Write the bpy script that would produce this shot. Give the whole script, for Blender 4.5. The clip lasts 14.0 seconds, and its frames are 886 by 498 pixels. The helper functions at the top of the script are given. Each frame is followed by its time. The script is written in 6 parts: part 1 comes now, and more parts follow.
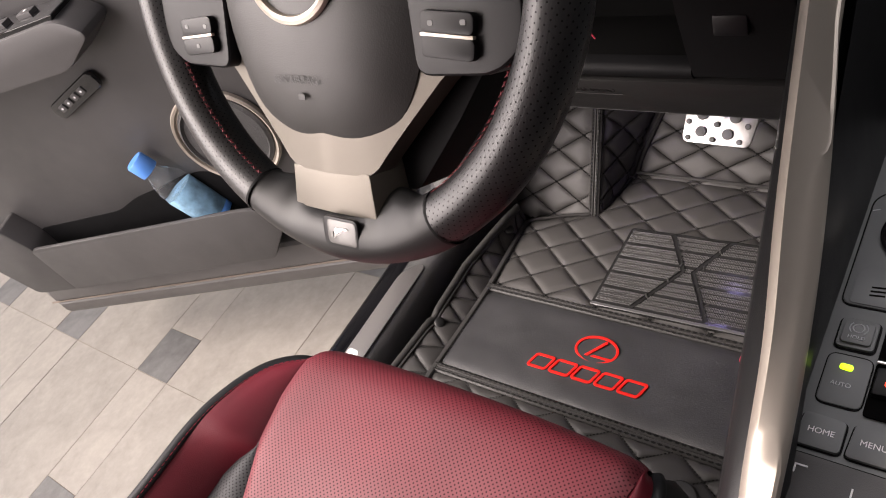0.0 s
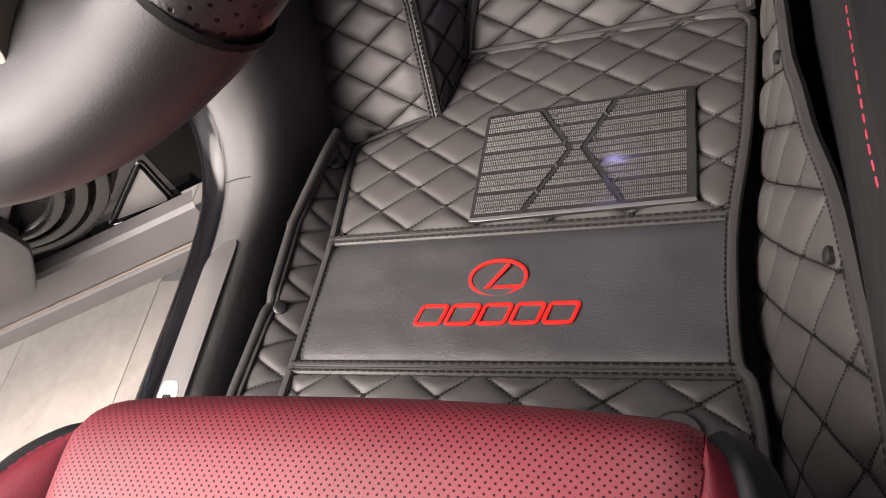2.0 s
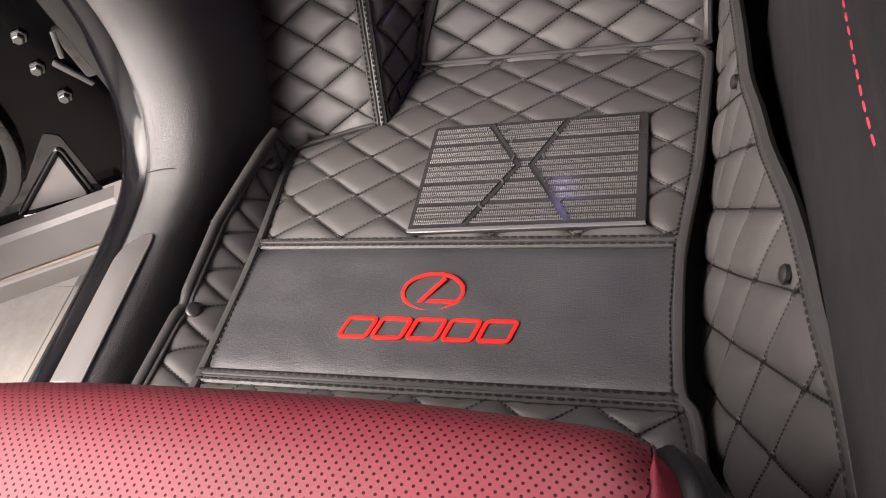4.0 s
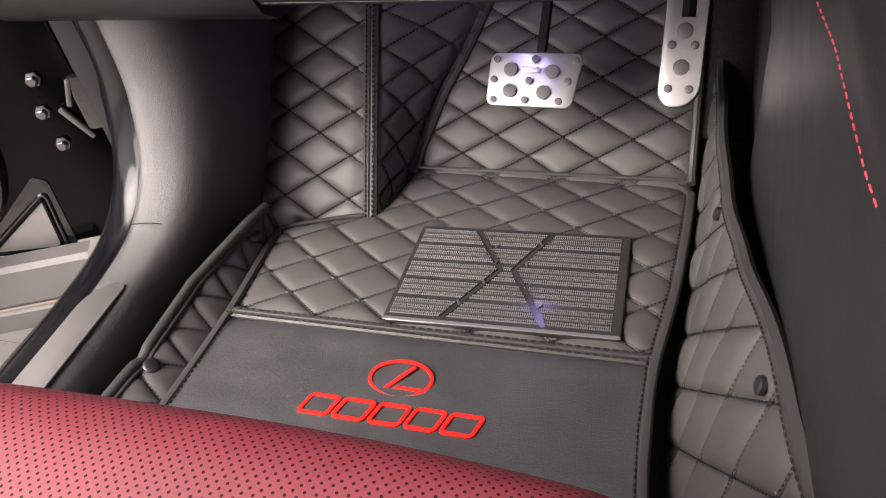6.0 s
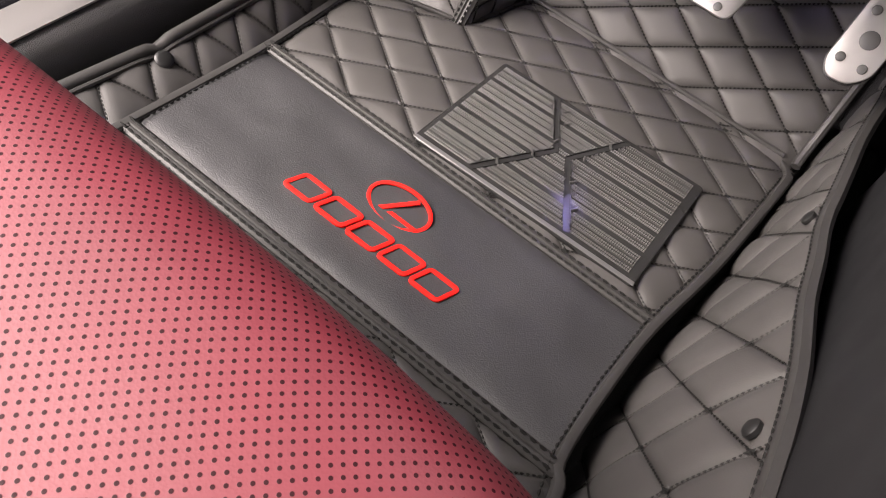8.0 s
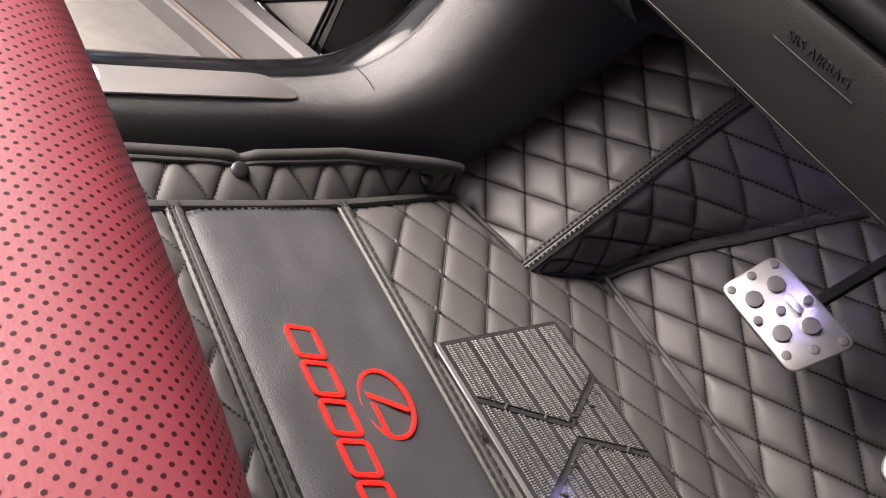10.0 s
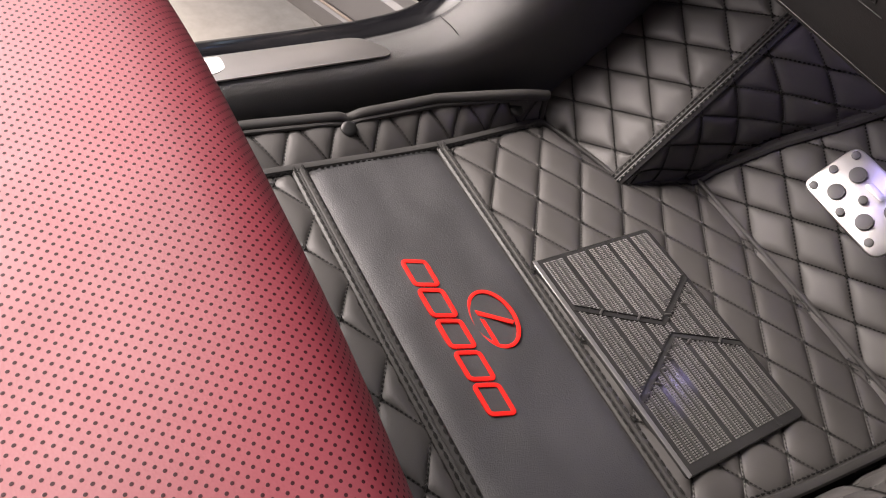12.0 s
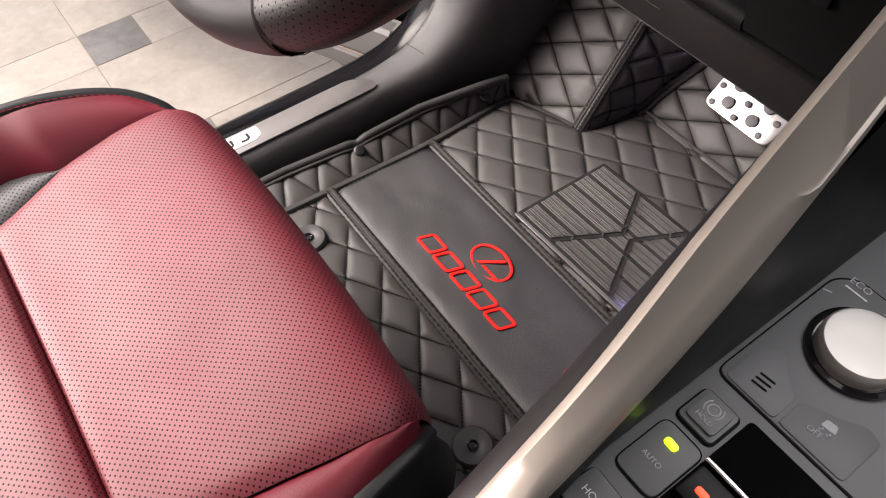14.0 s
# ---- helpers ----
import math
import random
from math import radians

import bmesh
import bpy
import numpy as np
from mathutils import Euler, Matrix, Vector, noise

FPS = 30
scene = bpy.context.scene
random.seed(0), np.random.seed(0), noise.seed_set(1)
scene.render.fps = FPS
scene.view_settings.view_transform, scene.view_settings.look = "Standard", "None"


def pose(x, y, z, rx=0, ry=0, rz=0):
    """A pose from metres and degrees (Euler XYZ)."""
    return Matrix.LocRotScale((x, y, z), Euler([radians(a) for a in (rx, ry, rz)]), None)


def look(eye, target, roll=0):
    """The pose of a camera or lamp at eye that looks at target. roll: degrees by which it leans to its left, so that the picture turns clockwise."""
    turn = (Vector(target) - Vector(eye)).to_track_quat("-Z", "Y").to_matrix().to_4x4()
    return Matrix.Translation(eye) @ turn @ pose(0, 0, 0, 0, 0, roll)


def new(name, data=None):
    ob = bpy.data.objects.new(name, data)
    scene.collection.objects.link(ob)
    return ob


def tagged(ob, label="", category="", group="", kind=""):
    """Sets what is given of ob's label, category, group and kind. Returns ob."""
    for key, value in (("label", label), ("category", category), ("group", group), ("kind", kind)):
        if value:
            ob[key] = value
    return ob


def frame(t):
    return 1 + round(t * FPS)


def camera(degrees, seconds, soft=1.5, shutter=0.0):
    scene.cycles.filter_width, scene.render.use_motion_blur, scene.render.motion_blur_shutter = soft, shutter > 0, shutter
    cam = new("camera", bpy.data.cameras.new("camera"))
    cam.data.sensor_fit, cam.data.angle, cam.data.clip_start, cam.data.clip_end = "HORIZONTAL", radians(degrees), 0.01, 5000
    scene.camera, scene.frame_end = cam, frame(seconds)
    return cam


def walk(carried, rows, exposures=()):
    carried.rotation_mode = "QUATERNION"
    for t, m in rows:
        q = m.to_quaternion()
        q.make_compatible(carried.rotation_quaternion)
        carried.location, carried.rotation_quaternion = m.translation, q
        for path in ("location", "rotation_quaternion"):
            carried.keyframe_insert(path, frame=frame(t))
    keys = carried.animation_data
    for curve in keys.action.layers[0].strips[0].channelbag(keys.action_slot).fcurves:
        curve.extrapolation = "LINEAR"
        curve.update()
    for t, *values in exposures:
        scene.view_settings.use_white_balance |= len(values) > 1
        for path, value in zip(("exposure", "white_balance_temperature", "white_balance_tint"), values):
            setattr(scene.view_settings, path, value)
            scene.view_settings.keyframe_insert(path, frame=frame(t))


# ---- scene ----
cam = camera(61.8, 14.0, soft=1.0)
EXPOSURES = [(t, ev, 6800, 16) for t, ev in ((0.0, 0.85), (1.0, 1.1), (2.0, 1.55), (3.0, 1.65), (4.2, 1.7), (7.0, 1.65), (9.5, 1.78), (11.0, 1.78), (12.0, 1.42), (13.0, 1.45), (14.0, 1.25))]
SKY, SUN, FOOT, DOORLIGHT, SCREENLIGHT, ROOF_FILL, SIDE_FILL = 0.09, 2.4, 0.003, 8.8, 2.4, 0.5, 0.2
PATH = [
    (0, (0.392, -0.347, 0.797), (-0.799, 0.55, -0.536), -29.3),
    (0.5, (0.315, -0.304, 0.733), (-0.769, 0.596, -0.686), -35.3),
    (1, (0.262, -0.279, 0.671), (-0.723, 0.65, -0.801), -38.1),
    (1.5, (0.238, -0.258, 0.622), (-0.637, 0.701, -0.899), -37.3),
    (2, (0.232, -0.247, 0.587), (-0.555, 0.732, -0.969), -35.4),
    (2.5, (0.232, -0.244, 0.566), (-0.503, 0.739, -1.013), -33.6),
    (3, (0.226, -0.242, 0.55), (-0.471, 0.757, -1.037), -31.1),
    (3.5, (0.223, -0.243, 0.539), (-0.447, 0.783, -1.042), -28.5),
    (4, (0.22, -0.248, 0.531), (-0.419, 0.857, -1.009), -24.3),
    (4.2, (0.223, -0.252, 0.528), (-0.412, 0.907, -0.973), -22.5),
    (6.3, (0.205, -0.284, 0.509), (-0.352, 1.105, -0.818), -7.2),
    (6.5, (0.204, -0.278, 0.51), (-0.346, 1.01, -0.918), -6.2),
    (7, (0.197, -0.277, 0.495), (-0.3, 0.827, -1.097), -2.3),
    (7.2, (0.186, -0.27, 0.493), (-0.27, 0.794, -1.139), 1.4),
    (9.3, (0.182, -0.18, 0.42), (-0.565, 0.928, -1.067), 32.5),
    (9.5, (0.19, -0.186, 0.418), (-0.608, 0.957, -1.015), 32.8),
    (10, (0.197, -0.197, 0.421), (-0.783, 1.026, -0.822), 31.1),
    (10.5, (0.205, -0.198, 0.42), (-0.892, 1.045, -0.7), 30.5),
    (11, (0.21, -0.198, 0.431), (-0.909, 1.034, -0.678), 29.8),
    (11.5, (0.212, -0.204, 0.472), (-0.791, 0.886, -0.872), 22.4),
    (12, (0.231, -0.216, 0.5), (-0.716, 0.681, -1.017), 19.5),
    (12.5, (0.274, -0.21, 0.518), (-0.726, 0.635, -0.995), 28.4),
    (13, (0.308, -0.206, 0.555), (-0.691, 0.618, -0.969), 23.3),
    (13.5, (0.334, -0.211, 0.635), (-0.61, 0.481, -0.986), 5.0),
    (14, (0.379, -0.231, 0.702), (-0.607, 0.422, -0.911), -2.8),
]
walk(cam, [(t, look(eye, target, roll)) for t, eye, target, roll in PATH], EXPOSURES)

# ---- light ----
world = bpy.data.worlds.new("sky")
scene.world = world
world.use_nodes = True
wn = world.node_tree
sky = wn.nodes.new("ShaderNodeTexSky")
sky.sky_type = 'NISHITA'
sky.sun_disc = False
sky.sun_elevation, sky.sun_rotation = radians(41), radians(230)
sky.dust_density, sky.ozone_density = 4.0, 1.0
wn.nodes["Background"].inputs["Strength"].default_value = SKY
hsv = wn.nodes.new("ShaderNodeHueSaturation")          # overcast: little colour left in the sky
hsv.inputs["Saturation"].default_value = 0.30
wn.links.new(sky.outputs[0], hsv.inputs["Color"])
wn.links.new(hsv.outputs[0], wn.nodes["Background"].inputs["Color"])
sun = new("sun", bpy.data.lights.new("sun", 'SUN'))
sun.data.energy, sun.data.angle, sun.data.color = SUN, radians(40), (1.0, 0.93, 0.85)
sun.matrix_world = look((-3.0, -2.5, 3.4), (0, 0, 0))


def lamp_panel(name, eye, target, w, h, watts, col):
    """An added area lamp that stands in for daylight in the cabin."""
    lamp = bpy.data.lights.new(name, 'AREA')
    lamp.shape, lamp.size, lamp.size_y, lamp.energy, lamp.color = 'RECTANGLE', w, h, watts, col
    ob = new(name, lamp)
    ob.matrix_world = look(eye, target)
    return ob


# added fill under the closed roof, brightens seat, console and floor
lamp_panel("glass_roof_light", (0.34, -0.36, 1.04), (0.26, -0.10, 0.0), 0.46, 0.56, ROOF_FILL, (1.0, 0.945, 0.94))
# added weak fill inside the closed passenger wall, no opening there
lamp_panel("passenger_door_light", (1.20, -0.25, 0.80), (-0.10, 0.20, 0.15), 0.9, 0.45, SIDE_FILL, (1.0, 0.95, 0.95))
lamp_panel("door_opening_light", (-0.90, -0.52, 1.06), (0.02, 0.10, 0.05), 1.00, 0.70, DOORLIGHT, (1.0, 0.925, 0.92))
# added fill from behind left to lift the footrest; no rear door is modelled
lamp_panel("rear_door_light", (-0.74, -1.04, 0.66), (-0.14, 0.40, 0.03), 0.55, 0.50, DOORLIGHT * 0.6, (1.0, 0.925, 0.91))
# added fill for console and seat, in place of sky through an unseen windscreen
lamp_panel("windscreen_light", (0.45, 0.30, 1.12), (0.10, -0.30, 0.2), 1.1, 0.5, SCREENLIGHT, (0.98, 0.98, 1.0))


# ---- materials ----
def base_nodes(name, rough, metal=0.0):
    m = bpy.data.materials.new(name)
    m.use_nodes = True
    nt = m.node_tree
    b = nt.nodes["Principled BSDF"]
    b.inputs["Roughness"].default_value = rough
    b.inputs["Metallic"].default_value = metal
    return m, nt, b


def noise_node(nt, scale, detail=3.0, vec=None, kind="ShaderNodeTexNoise"):
    n = nt.nodes.new(kind)
    n.inputs["Scale"].default_value = scale
    if kind == "ShaderNodeTexNoise":
        n.inputs["Detail"].default_value = detail
    if vec is not None:
        nt.links.new(vec, n.inputs["Vector"])
    return n


def ramp(nt, src, lo, hi, p0=0.3, p1=0.7):
    r = nt.nodes.new("ShaderNodeValToRGB")
    r.color_ramp.elements[0].position, r.color_ramp.elements[1].position = p0, p1
    r.color_ramp.elements[0].color, r.color_ramp.elements[1].color = (*lo, 1), (*hi, 1)
    nt.links.new(src, r.inputs[0])
    return r


def math_node(nt, op, a, b=None, c=None):
    n = nt.nodes.new("ShaderNodeMath")
    n.operation = op
    for k, v in enumerate((a, b, c)):
        if v is None:
            continue
        if isinstance(v, (int, float)):
            n.inputs[k].default_value = v
        else:
            nt.links.new(v, n.inputs[k])
    return n.outputs[0]


def surface(name, col, rough=0.5, metal=0.0, vary=0.18, big=6.0, grain=700.0, bump=0.15, cell=False, rough_vary=0.08, coat=0.0, spec=0.5, dist=0.0006, wrinkle=0.0):
    """Procedural surface: broad tone changes, fine grain, bump and uneven gloss."""
    m, nt, b = base_nodes(name, rough, metal)
    tc = nt.nodes.new("ShaderNodeTexCoord").outputs["Object"]
    n1 = noise_node(nt, big, 4.0, tc)
    lo = tuple(c * (1 - vary) for c in col)
    hi = tuple(min(1, c * (1 + vary)) for c in col)
    nt.links.new(ramp(nt, n1.outputs[0], lo, hi).outputs[0], b.inputs["Base Color"])
    n2 = noise_node(nt, big * 5, 5.0, tc)
    r = math_node(nt, 'MULTIPLY_ADD', n2.outputs[0], 2 * rough_vary, rough - rough_vary)
    nt.links.new(r, b.inputs["Roughness"])
    g = noise_node(nt, grain, 2.0, tc, "ShaderNodeTexVoronoi" if cell else "ShaderNodeTexNoise")
    bp = nt.nodes.new("ShaderNodeBump")
    bp.inputs["Strength"].default_value, bp.inputs["Distance"].default_value = bump, dist
    height = g.outputs[0]
    if wrinkle:                                     # creased hide, longer across than along
        mp = nt.nodes.new("ShaderNodeMapping")
        mp.inputs["Scale"].default_value = (1.0, 2.1, 1.6)
        nt.links.new(tc, mp.inputs["Vector"])
        w = noise_node(nt, wrinkle, 3.0, mp.outputs[0])
        w.inputs["Distortion"].default_value = 1.2
        height = math_node(nt, 'MULTIPLY_ADD', w.outputs[0], 2.6, height)
    nt.links.new(height, bp.inputs["Height"])
    nt.links.new(bp.outputs[0], b.inputs["Normal"])
    b.inputs["Coat Weight"].default_value = coat
    b.inputs["Specular IOR Level"].default_value = spec
    return m


def perforated(name, col, hole, pitch, row, radius, rough=0.42, bump=0.25, spec=0.5):
    """Leather with staggered punched holes laid out by the UV map, which is in metres."""
    m, nt, b = base_nodes(name, rough)
    b.inputs["Specular IOR Level"].default_value = spec
    uv = nt.nodes.new("ShaderNodeUVMap").outputs[0]
    sep = nt.nodes.new("ShaderNodeSeparateXYZ")
    nt.links.new(uv, sep.inputs[0])
    v = math_node(nt, 'DIVIDE', sep.outputs[1], row)
    odd = math_node(nt, 'MULTIPLY', math_node(nt, 'MODULO', math_node(nt, 'FLOOR', v), 2.0), 0.5)
    u = math_node(nt, 'ADD', math_node(nt, 'DIVIDE', sep.outputs[0], pitch), odd)
    du = math_node(nt, 'MULTIPLY', math_node(nt, 'SUBTRACT', math_node(nt, 'FRACT', u), 0.5), pitch)
    dv = math_node(nt, 'MULTIPLY', math_node(nt, 'SUBTRACT', math_node(nt, 'FRACT', v), 0.5), row)
    d = math_node(nt, 'SQRT', math_node(nt, 'ADD', math_node(nt, 'MULTIPLY', du, du), math_node(nt, 'MULTIPLY', dv, dv)))
    solid = nt.nodes.new("ShaderNodeMapRange")
    solid.interpolation_type = 'SMOOTHSTEP'
    solid.inputs[1].default_value, solid.inputs[2].default_value = radius * 0.75, radius * 1.25
    nt.links.new(d, solid.inputs[0])
    tc = nt.nodes.new("ShaderNodeTexCoord").outputs["Object"]
    n1 = noise_node(nt, 9.0, 4.0, tc)
    r = ramp(nt, n1.outputs[0], tuple(c * 0.85 for c in col), tuple(min(1, c * 1.15) for c in col))
    mix = nt.nodes.new("ShaderNodeMix")
    mix.data_type = 'RGBA'
    mix.inputs[6].default_value = (*hole, 1)
    nt.links.new(solid.outputs[0], mix.inputs[0])
    nt.links.new(r.outputs[0], mix.inputs[7])
    nt.links.new(mix.outputs[2], b.inputs["Base Color"])
    g = noise_node(nt, 900.0, 2.0, tc, "ShaderNodeTexVoronoi")
    h = math_node(nt, 'MULTIPLY_ADD', g.outputs[0], 0.25, solid.outputs[0])
    bp = nt.nodes.new("ShaderNodeBump")
    bp.inputs["Strength"].default_value, bp.inputs["Distance"].default_value = bump, 0.0008
    nt.links.new(h, bp.inputs["Height"])
    nt.links.new(bp.outputs[0], b.inputs["Normal"])
    nt.links.new(math_node(nt, 'MULTIPLY_ADD', solid.outputs[0], spec * 0.75, spec * 0.25), b.inputs["Specular IOR Level"])
    n2 = noise_node(nt, 40.0, 4.0, tc)
    nt.links.new(math_node(nt, 'MULTIPLY_ADD', n2.outputs[0], 0.14, rough - 0.07), b.inputs["Roughness"])
    return m


def glowing(name, col, strength):
    m, nt, b = base_nodes(name, 0.3)
    b.inputs["Base Color"].default_value = (*col, 1)
    b.inputs["Emission Color"].default_value = (*col, 1)
    b.inputs["Emission Strength"].default_value = strength
    return m


def clear(name, col, rough=0.05, ior=1.45):
    m, nt, b = base_nodes(name, rough)
    b.inputs["Base Color"].default_value = (*col, 1)
    b.inputs["Transmission Weight"].default_value = 1.0
    b.inputs["IOR"].default_value = ior
    return m


M_QUILT = surface("quilted leatherette", (0.052, 0.0495, 0.0475), 0.56, cell=True, grain=1100, bump=0.15, spec=0.5)
M_BAND = surface("smooth black leatherette", (0.037, 0.037, 0.039), 0.45, cell=True, grain=1100, bump=0.30, big=14, spec=0.6, wrinkle=260, rough_vary=0.12)
M_HEM = surface("leatherette piping", (0.034, 0.033, 0.032), 0.52, cell=True, grain=1200, bump=0.1, spec=0.4)
M_THREAD = surface("black thread", (0.013, 0.013, 0.0125), 0.85, grain=3000, bump=0.3, spec=0.15)
M_RED_THREAD = surface("red thread", (0.42, 0.03, 0.06), 0.6, grain=3000, bump=0.3)
M_WHEEL_THREAD = surface("dark red thread", (0.13, 0.010, 0.018), 0.6, grain=3000, bump=0.3)
M_RED_EMB = surface("red embroidery thread", (0.74, 0.014, 0.009), 0.6, vary=0.12, big=80, grain=2200, bump=0.5, spec=0.2)
M_RUBBER = surface("black rubber", (0.030, 0.029, 0.028), 0.42, grain=800, bump=0.1, spec=0.55)
M_SEAT = perforated("red perforated leather", (0.146, 0.0112, 0.021), (0.020, 0.002, 0.004), 0.0048, 0.00255, 0.00070, 0.55, 0.20, spec=0.70)
M_SEAT_PLAIN = surface("red leather", (0.125, 0.011, 0.020), 0.44, cell=True, grain=900, bump=0.15, big=10, spec=0.35)
M_SEAT_BLACK = perforated("black perforated leather", (0.03, 0.03, 0.032), (0.004, 0.004, 0.004), 0.0048, 0.00255, 0.00072, 0.45)
M_SHELL = surface("grey black vinyl", (0.012, 0.0122, 0.013), 0.44, cell=True, grain=1000, bump=0.12, spec=0.38)
M_PLASTIC = surface("grained black plastic", (0.047, 0.046, 0.046), 0.40, cell=True, grain=1100, bump=0.55, spec=0.8, wrinkle=560)
M_KNEE = surface("dull black plastic", (0.0115, 0.011, 0.011), 0.44, cell=True, grain=1300, bump=0.16, spec=0.26, wrinkle=330)
M_DOOR = surface("dark grey door plastic", (0.052, 0.050, 0.051), 0.50, cell=True, grain=1300, bump=0.15)
M_CONSOLE = surface("dark grey console plastic", (0.120, 0.126, 0.128), 0.44, grain=1500, bump=0.05)
M_GLOSS = surface("gloss black", (0.008, 0.008, 0.009), 0.10, vary=0.3, grain=60, bump=0.01, coat=0.4)
M_SNAP = surface("black snap plastic", (0.010, 0.010, 0.010), 0.42, grain=300, bump=0.02)
M_SWITCH = surface("black switch plastic", (0.008, 0.008, 0.009), 0.40, grain=900, bump=0.03, spec=0.22)
M_SEAL = surface("black rubber seal", (0.004, 0.004, 0.005), 0.14, spec=0.2, grain=300, bump=0.04)
# black trim; also the painted shade inside the door pocket
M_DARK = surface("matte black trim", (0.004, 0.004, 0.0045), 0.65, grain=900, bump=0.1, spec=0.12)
# near black that paints the shade inside slots and wells
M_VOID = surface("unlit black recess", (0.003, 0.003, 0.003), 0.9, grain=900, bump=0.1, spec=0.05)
M_CARPET = surface("black carpet", (0.012, 0.012, 0.013), 0.95, grain=900, bump=0.9, dist=0.002)
M_SPOKE = surface("satin champagne paint", (0.125, 0.112, 0.094), 0.45, metal=0.5, vary=0.05, big=3, grain=1500, bump=0.03, rough_vary=0.04)
M_SILVER = surface("champagne satin metal", (0.50, 0.45, 0.39), 0.40, metal=0.5, vary=0.05, big=3, grain=1500, bump=0.03, rough_vary=0.04)
M_ALU = surface("brushed aluminium", (0.60, 0.59, 0.58), 0.32, metal=0.9, vary=0.06, big=40, grain=1200, bump=0.06)
M_STEEL = surface("scuffed steel", (0.50, 0.485, 0.47), 0.30, metal=0.9, vary=0.10, big=5, grain=20, bump=0.0, rough_vary=0.02)
M_CHROME = surface("chrome", (0.9, 0.9, 0.9), 0.08, metal=1.0, vary=0.03, grain=100, bump=0.0)
M_WHITE = surface("white print", (0.75, 0.75, 0.76), 0.5, vary=0.05)
M_GREY_PRINT = surface("grey print", (0.45, 0.46, 0.48), 0.5, vary=0.05)
M_PAINT = surface("grey body paint", (0.105, 0.100, 0.098), 0.50, vary=0.12, big=9, grain=300, bump=0.04, coat=0.0)
M_GREENLED = glowing("green lamp", (0.50, 0.90, 0.01), 1.3)
M_REDLED = glowing("red lamp", (1.0, 0.035, 0.01), 1.6)
M_VIOLET = glowing("violet footwell lamp", (0.45, 0.40, 1.0), 14.0)
M_PET = clear("clear plastic", (0.93, 0.97, 1.0), 0.05, 1.2)
M_PET.node_tree.nodes["Principled BSDF"].inputs["Transmission Weight"].default_value = 0.96
M_BLUECAP = surface("blue plastic cap", (0.10, 0.30, 0.80), 0.4, vary=0.06)
M_LABEL = surface("pale blue printed film", (0.22, 0.40, 0.56), 0.3, vary=0.35, big=50)
M_PADBASE = surface("polished black rubber", (0.026, 0.026, 0.026), 0.15, grain=900, bump=0.05, spec=0.6)
M_STUD = surface("dark grey stud rubber", (0.075, 0.074, 0.073), 0.5, grain=800, bump=0.1)
M_REDPRINT = surface("red print", (0.70, 0.06, 0.05), 0.5)


def stone(name, col, vary):
    m, nt, b = base_nodes(name, 0.5)
    tc = nt.nodes.new("ShaderNodeTexCoord").outputs["Object"]
    info = nt.nodes.new("ShaderNodeObjectInfo")
    n1 = noise_node(nt, 11.0, 6.0, tc)
    n2 = noise_node(nt, 60.0, 5.0, tc)
    mix = math_node(nt, 'MULTIPLY_ADD', n2.outputs[0], 0.5, math_node(nt, 'MULTIPLY', n1.outputs[0], 0.6))
    mix = math_node(nt, 'MULTIPLY_ADD', info.outputs["Random"], 0.2, mix)
    r = ramp(nt, mix, tuple(c * (1 - vary) for c in col), tuple(c * (1 + vary) for c in col), 0.35, 0.85)
    nt.links.new(r.outputs[0], b.inputs["Base Color"])
    bp = nt.nodes.new("ShaderNodeBump")
    bp.inputs["Strength"].default_value, bp.inputs["Distance"].default_value = 0.2, 0.001
    nt.links.new(n2.outputs[0], bp.inputs["Height"])
    nt.links.new(bp.outputs[0], b.inputs["Normal"])
    return m


M_BEIGE = stone("beige stone", (0.256, 0.236, 0.211), 0.22)
M_DARKSTONE = stone("dark grey marble", (0.105, 0.103, 0.102), 0.40)
M_JOINT = surface("tile joint", (0.20, 0.172, 0.142), 0.9, grain=300, bump=0.3)


# ---- building tools ----
def thing(name, m=None, label="", category="", group="", kind=""):
    ob = new(name)
    ob.empty_display_size = 0.02
    ob.matrix_world = m if m is not None else Matrix()
    ob["root"] = True
    return tagged(ob, label, category, group, kind)


def root_of(ob):
    while ob.parent:
        ob = ob.parent
    return ob


def shade(me, angle=35):
    me.polygons.foreach_set("use_smooth", [True] * len(me.polygons))
    me.set_sharp_from_angle(angle=radians(angle))


def part(name, bm, material, parent=None, label="", local=False, angle=35, kind="", category=""):
    """Links a bmesh as one mesh object, under a thing or a part."""
    bmesh.ops.recalc_face_normals(bm, faces=bm.faces)
    if parent is not None and not local:
        bm.transform(root_of(parent).matrix_basis.inverted())
    me = bpy.data.meshes.new(name)
    bm.to_mesh(me)
    bm.free()
    me.materials.append(material)
    shade(me, angle)
    ob = new(name, me)
    if parent is not None:
        ob.parent = parent
    return tagged(ob, label, category, "", kind)


def raw_part(name, verts, faces, material, parent=None, label="", uv=None, kind="", angle=60, category="", local=False):
    me = bpy.data.meshes.new(name)
    verts = np.asarray(verts, float)
    if parent is not None and not local:
        inv = np.array(root_of(parent).matrix_basis.inverted())
        verts = verts @ inv[:3, :3].T + inv[:3, 3]
    me.from_pydata(verts.tolist(), [], faces)
    me.update()
    if uv is not None:
        layer = me.uv_layers.new(name="UVMap")
        idx = np.empty(len(me.loops), int)
        me.loops.foreach_get("vertex_index", idx)
        layer.data.foreach_set("uv", np.asarray(uv, float)[idx].ravel())
    me.materials.append(material)
    shade(me, angle)
    ob = new(name, me)
    if parent is not None:
        ob.parent = parent
    return tagged(ob, label, category, "", kind)


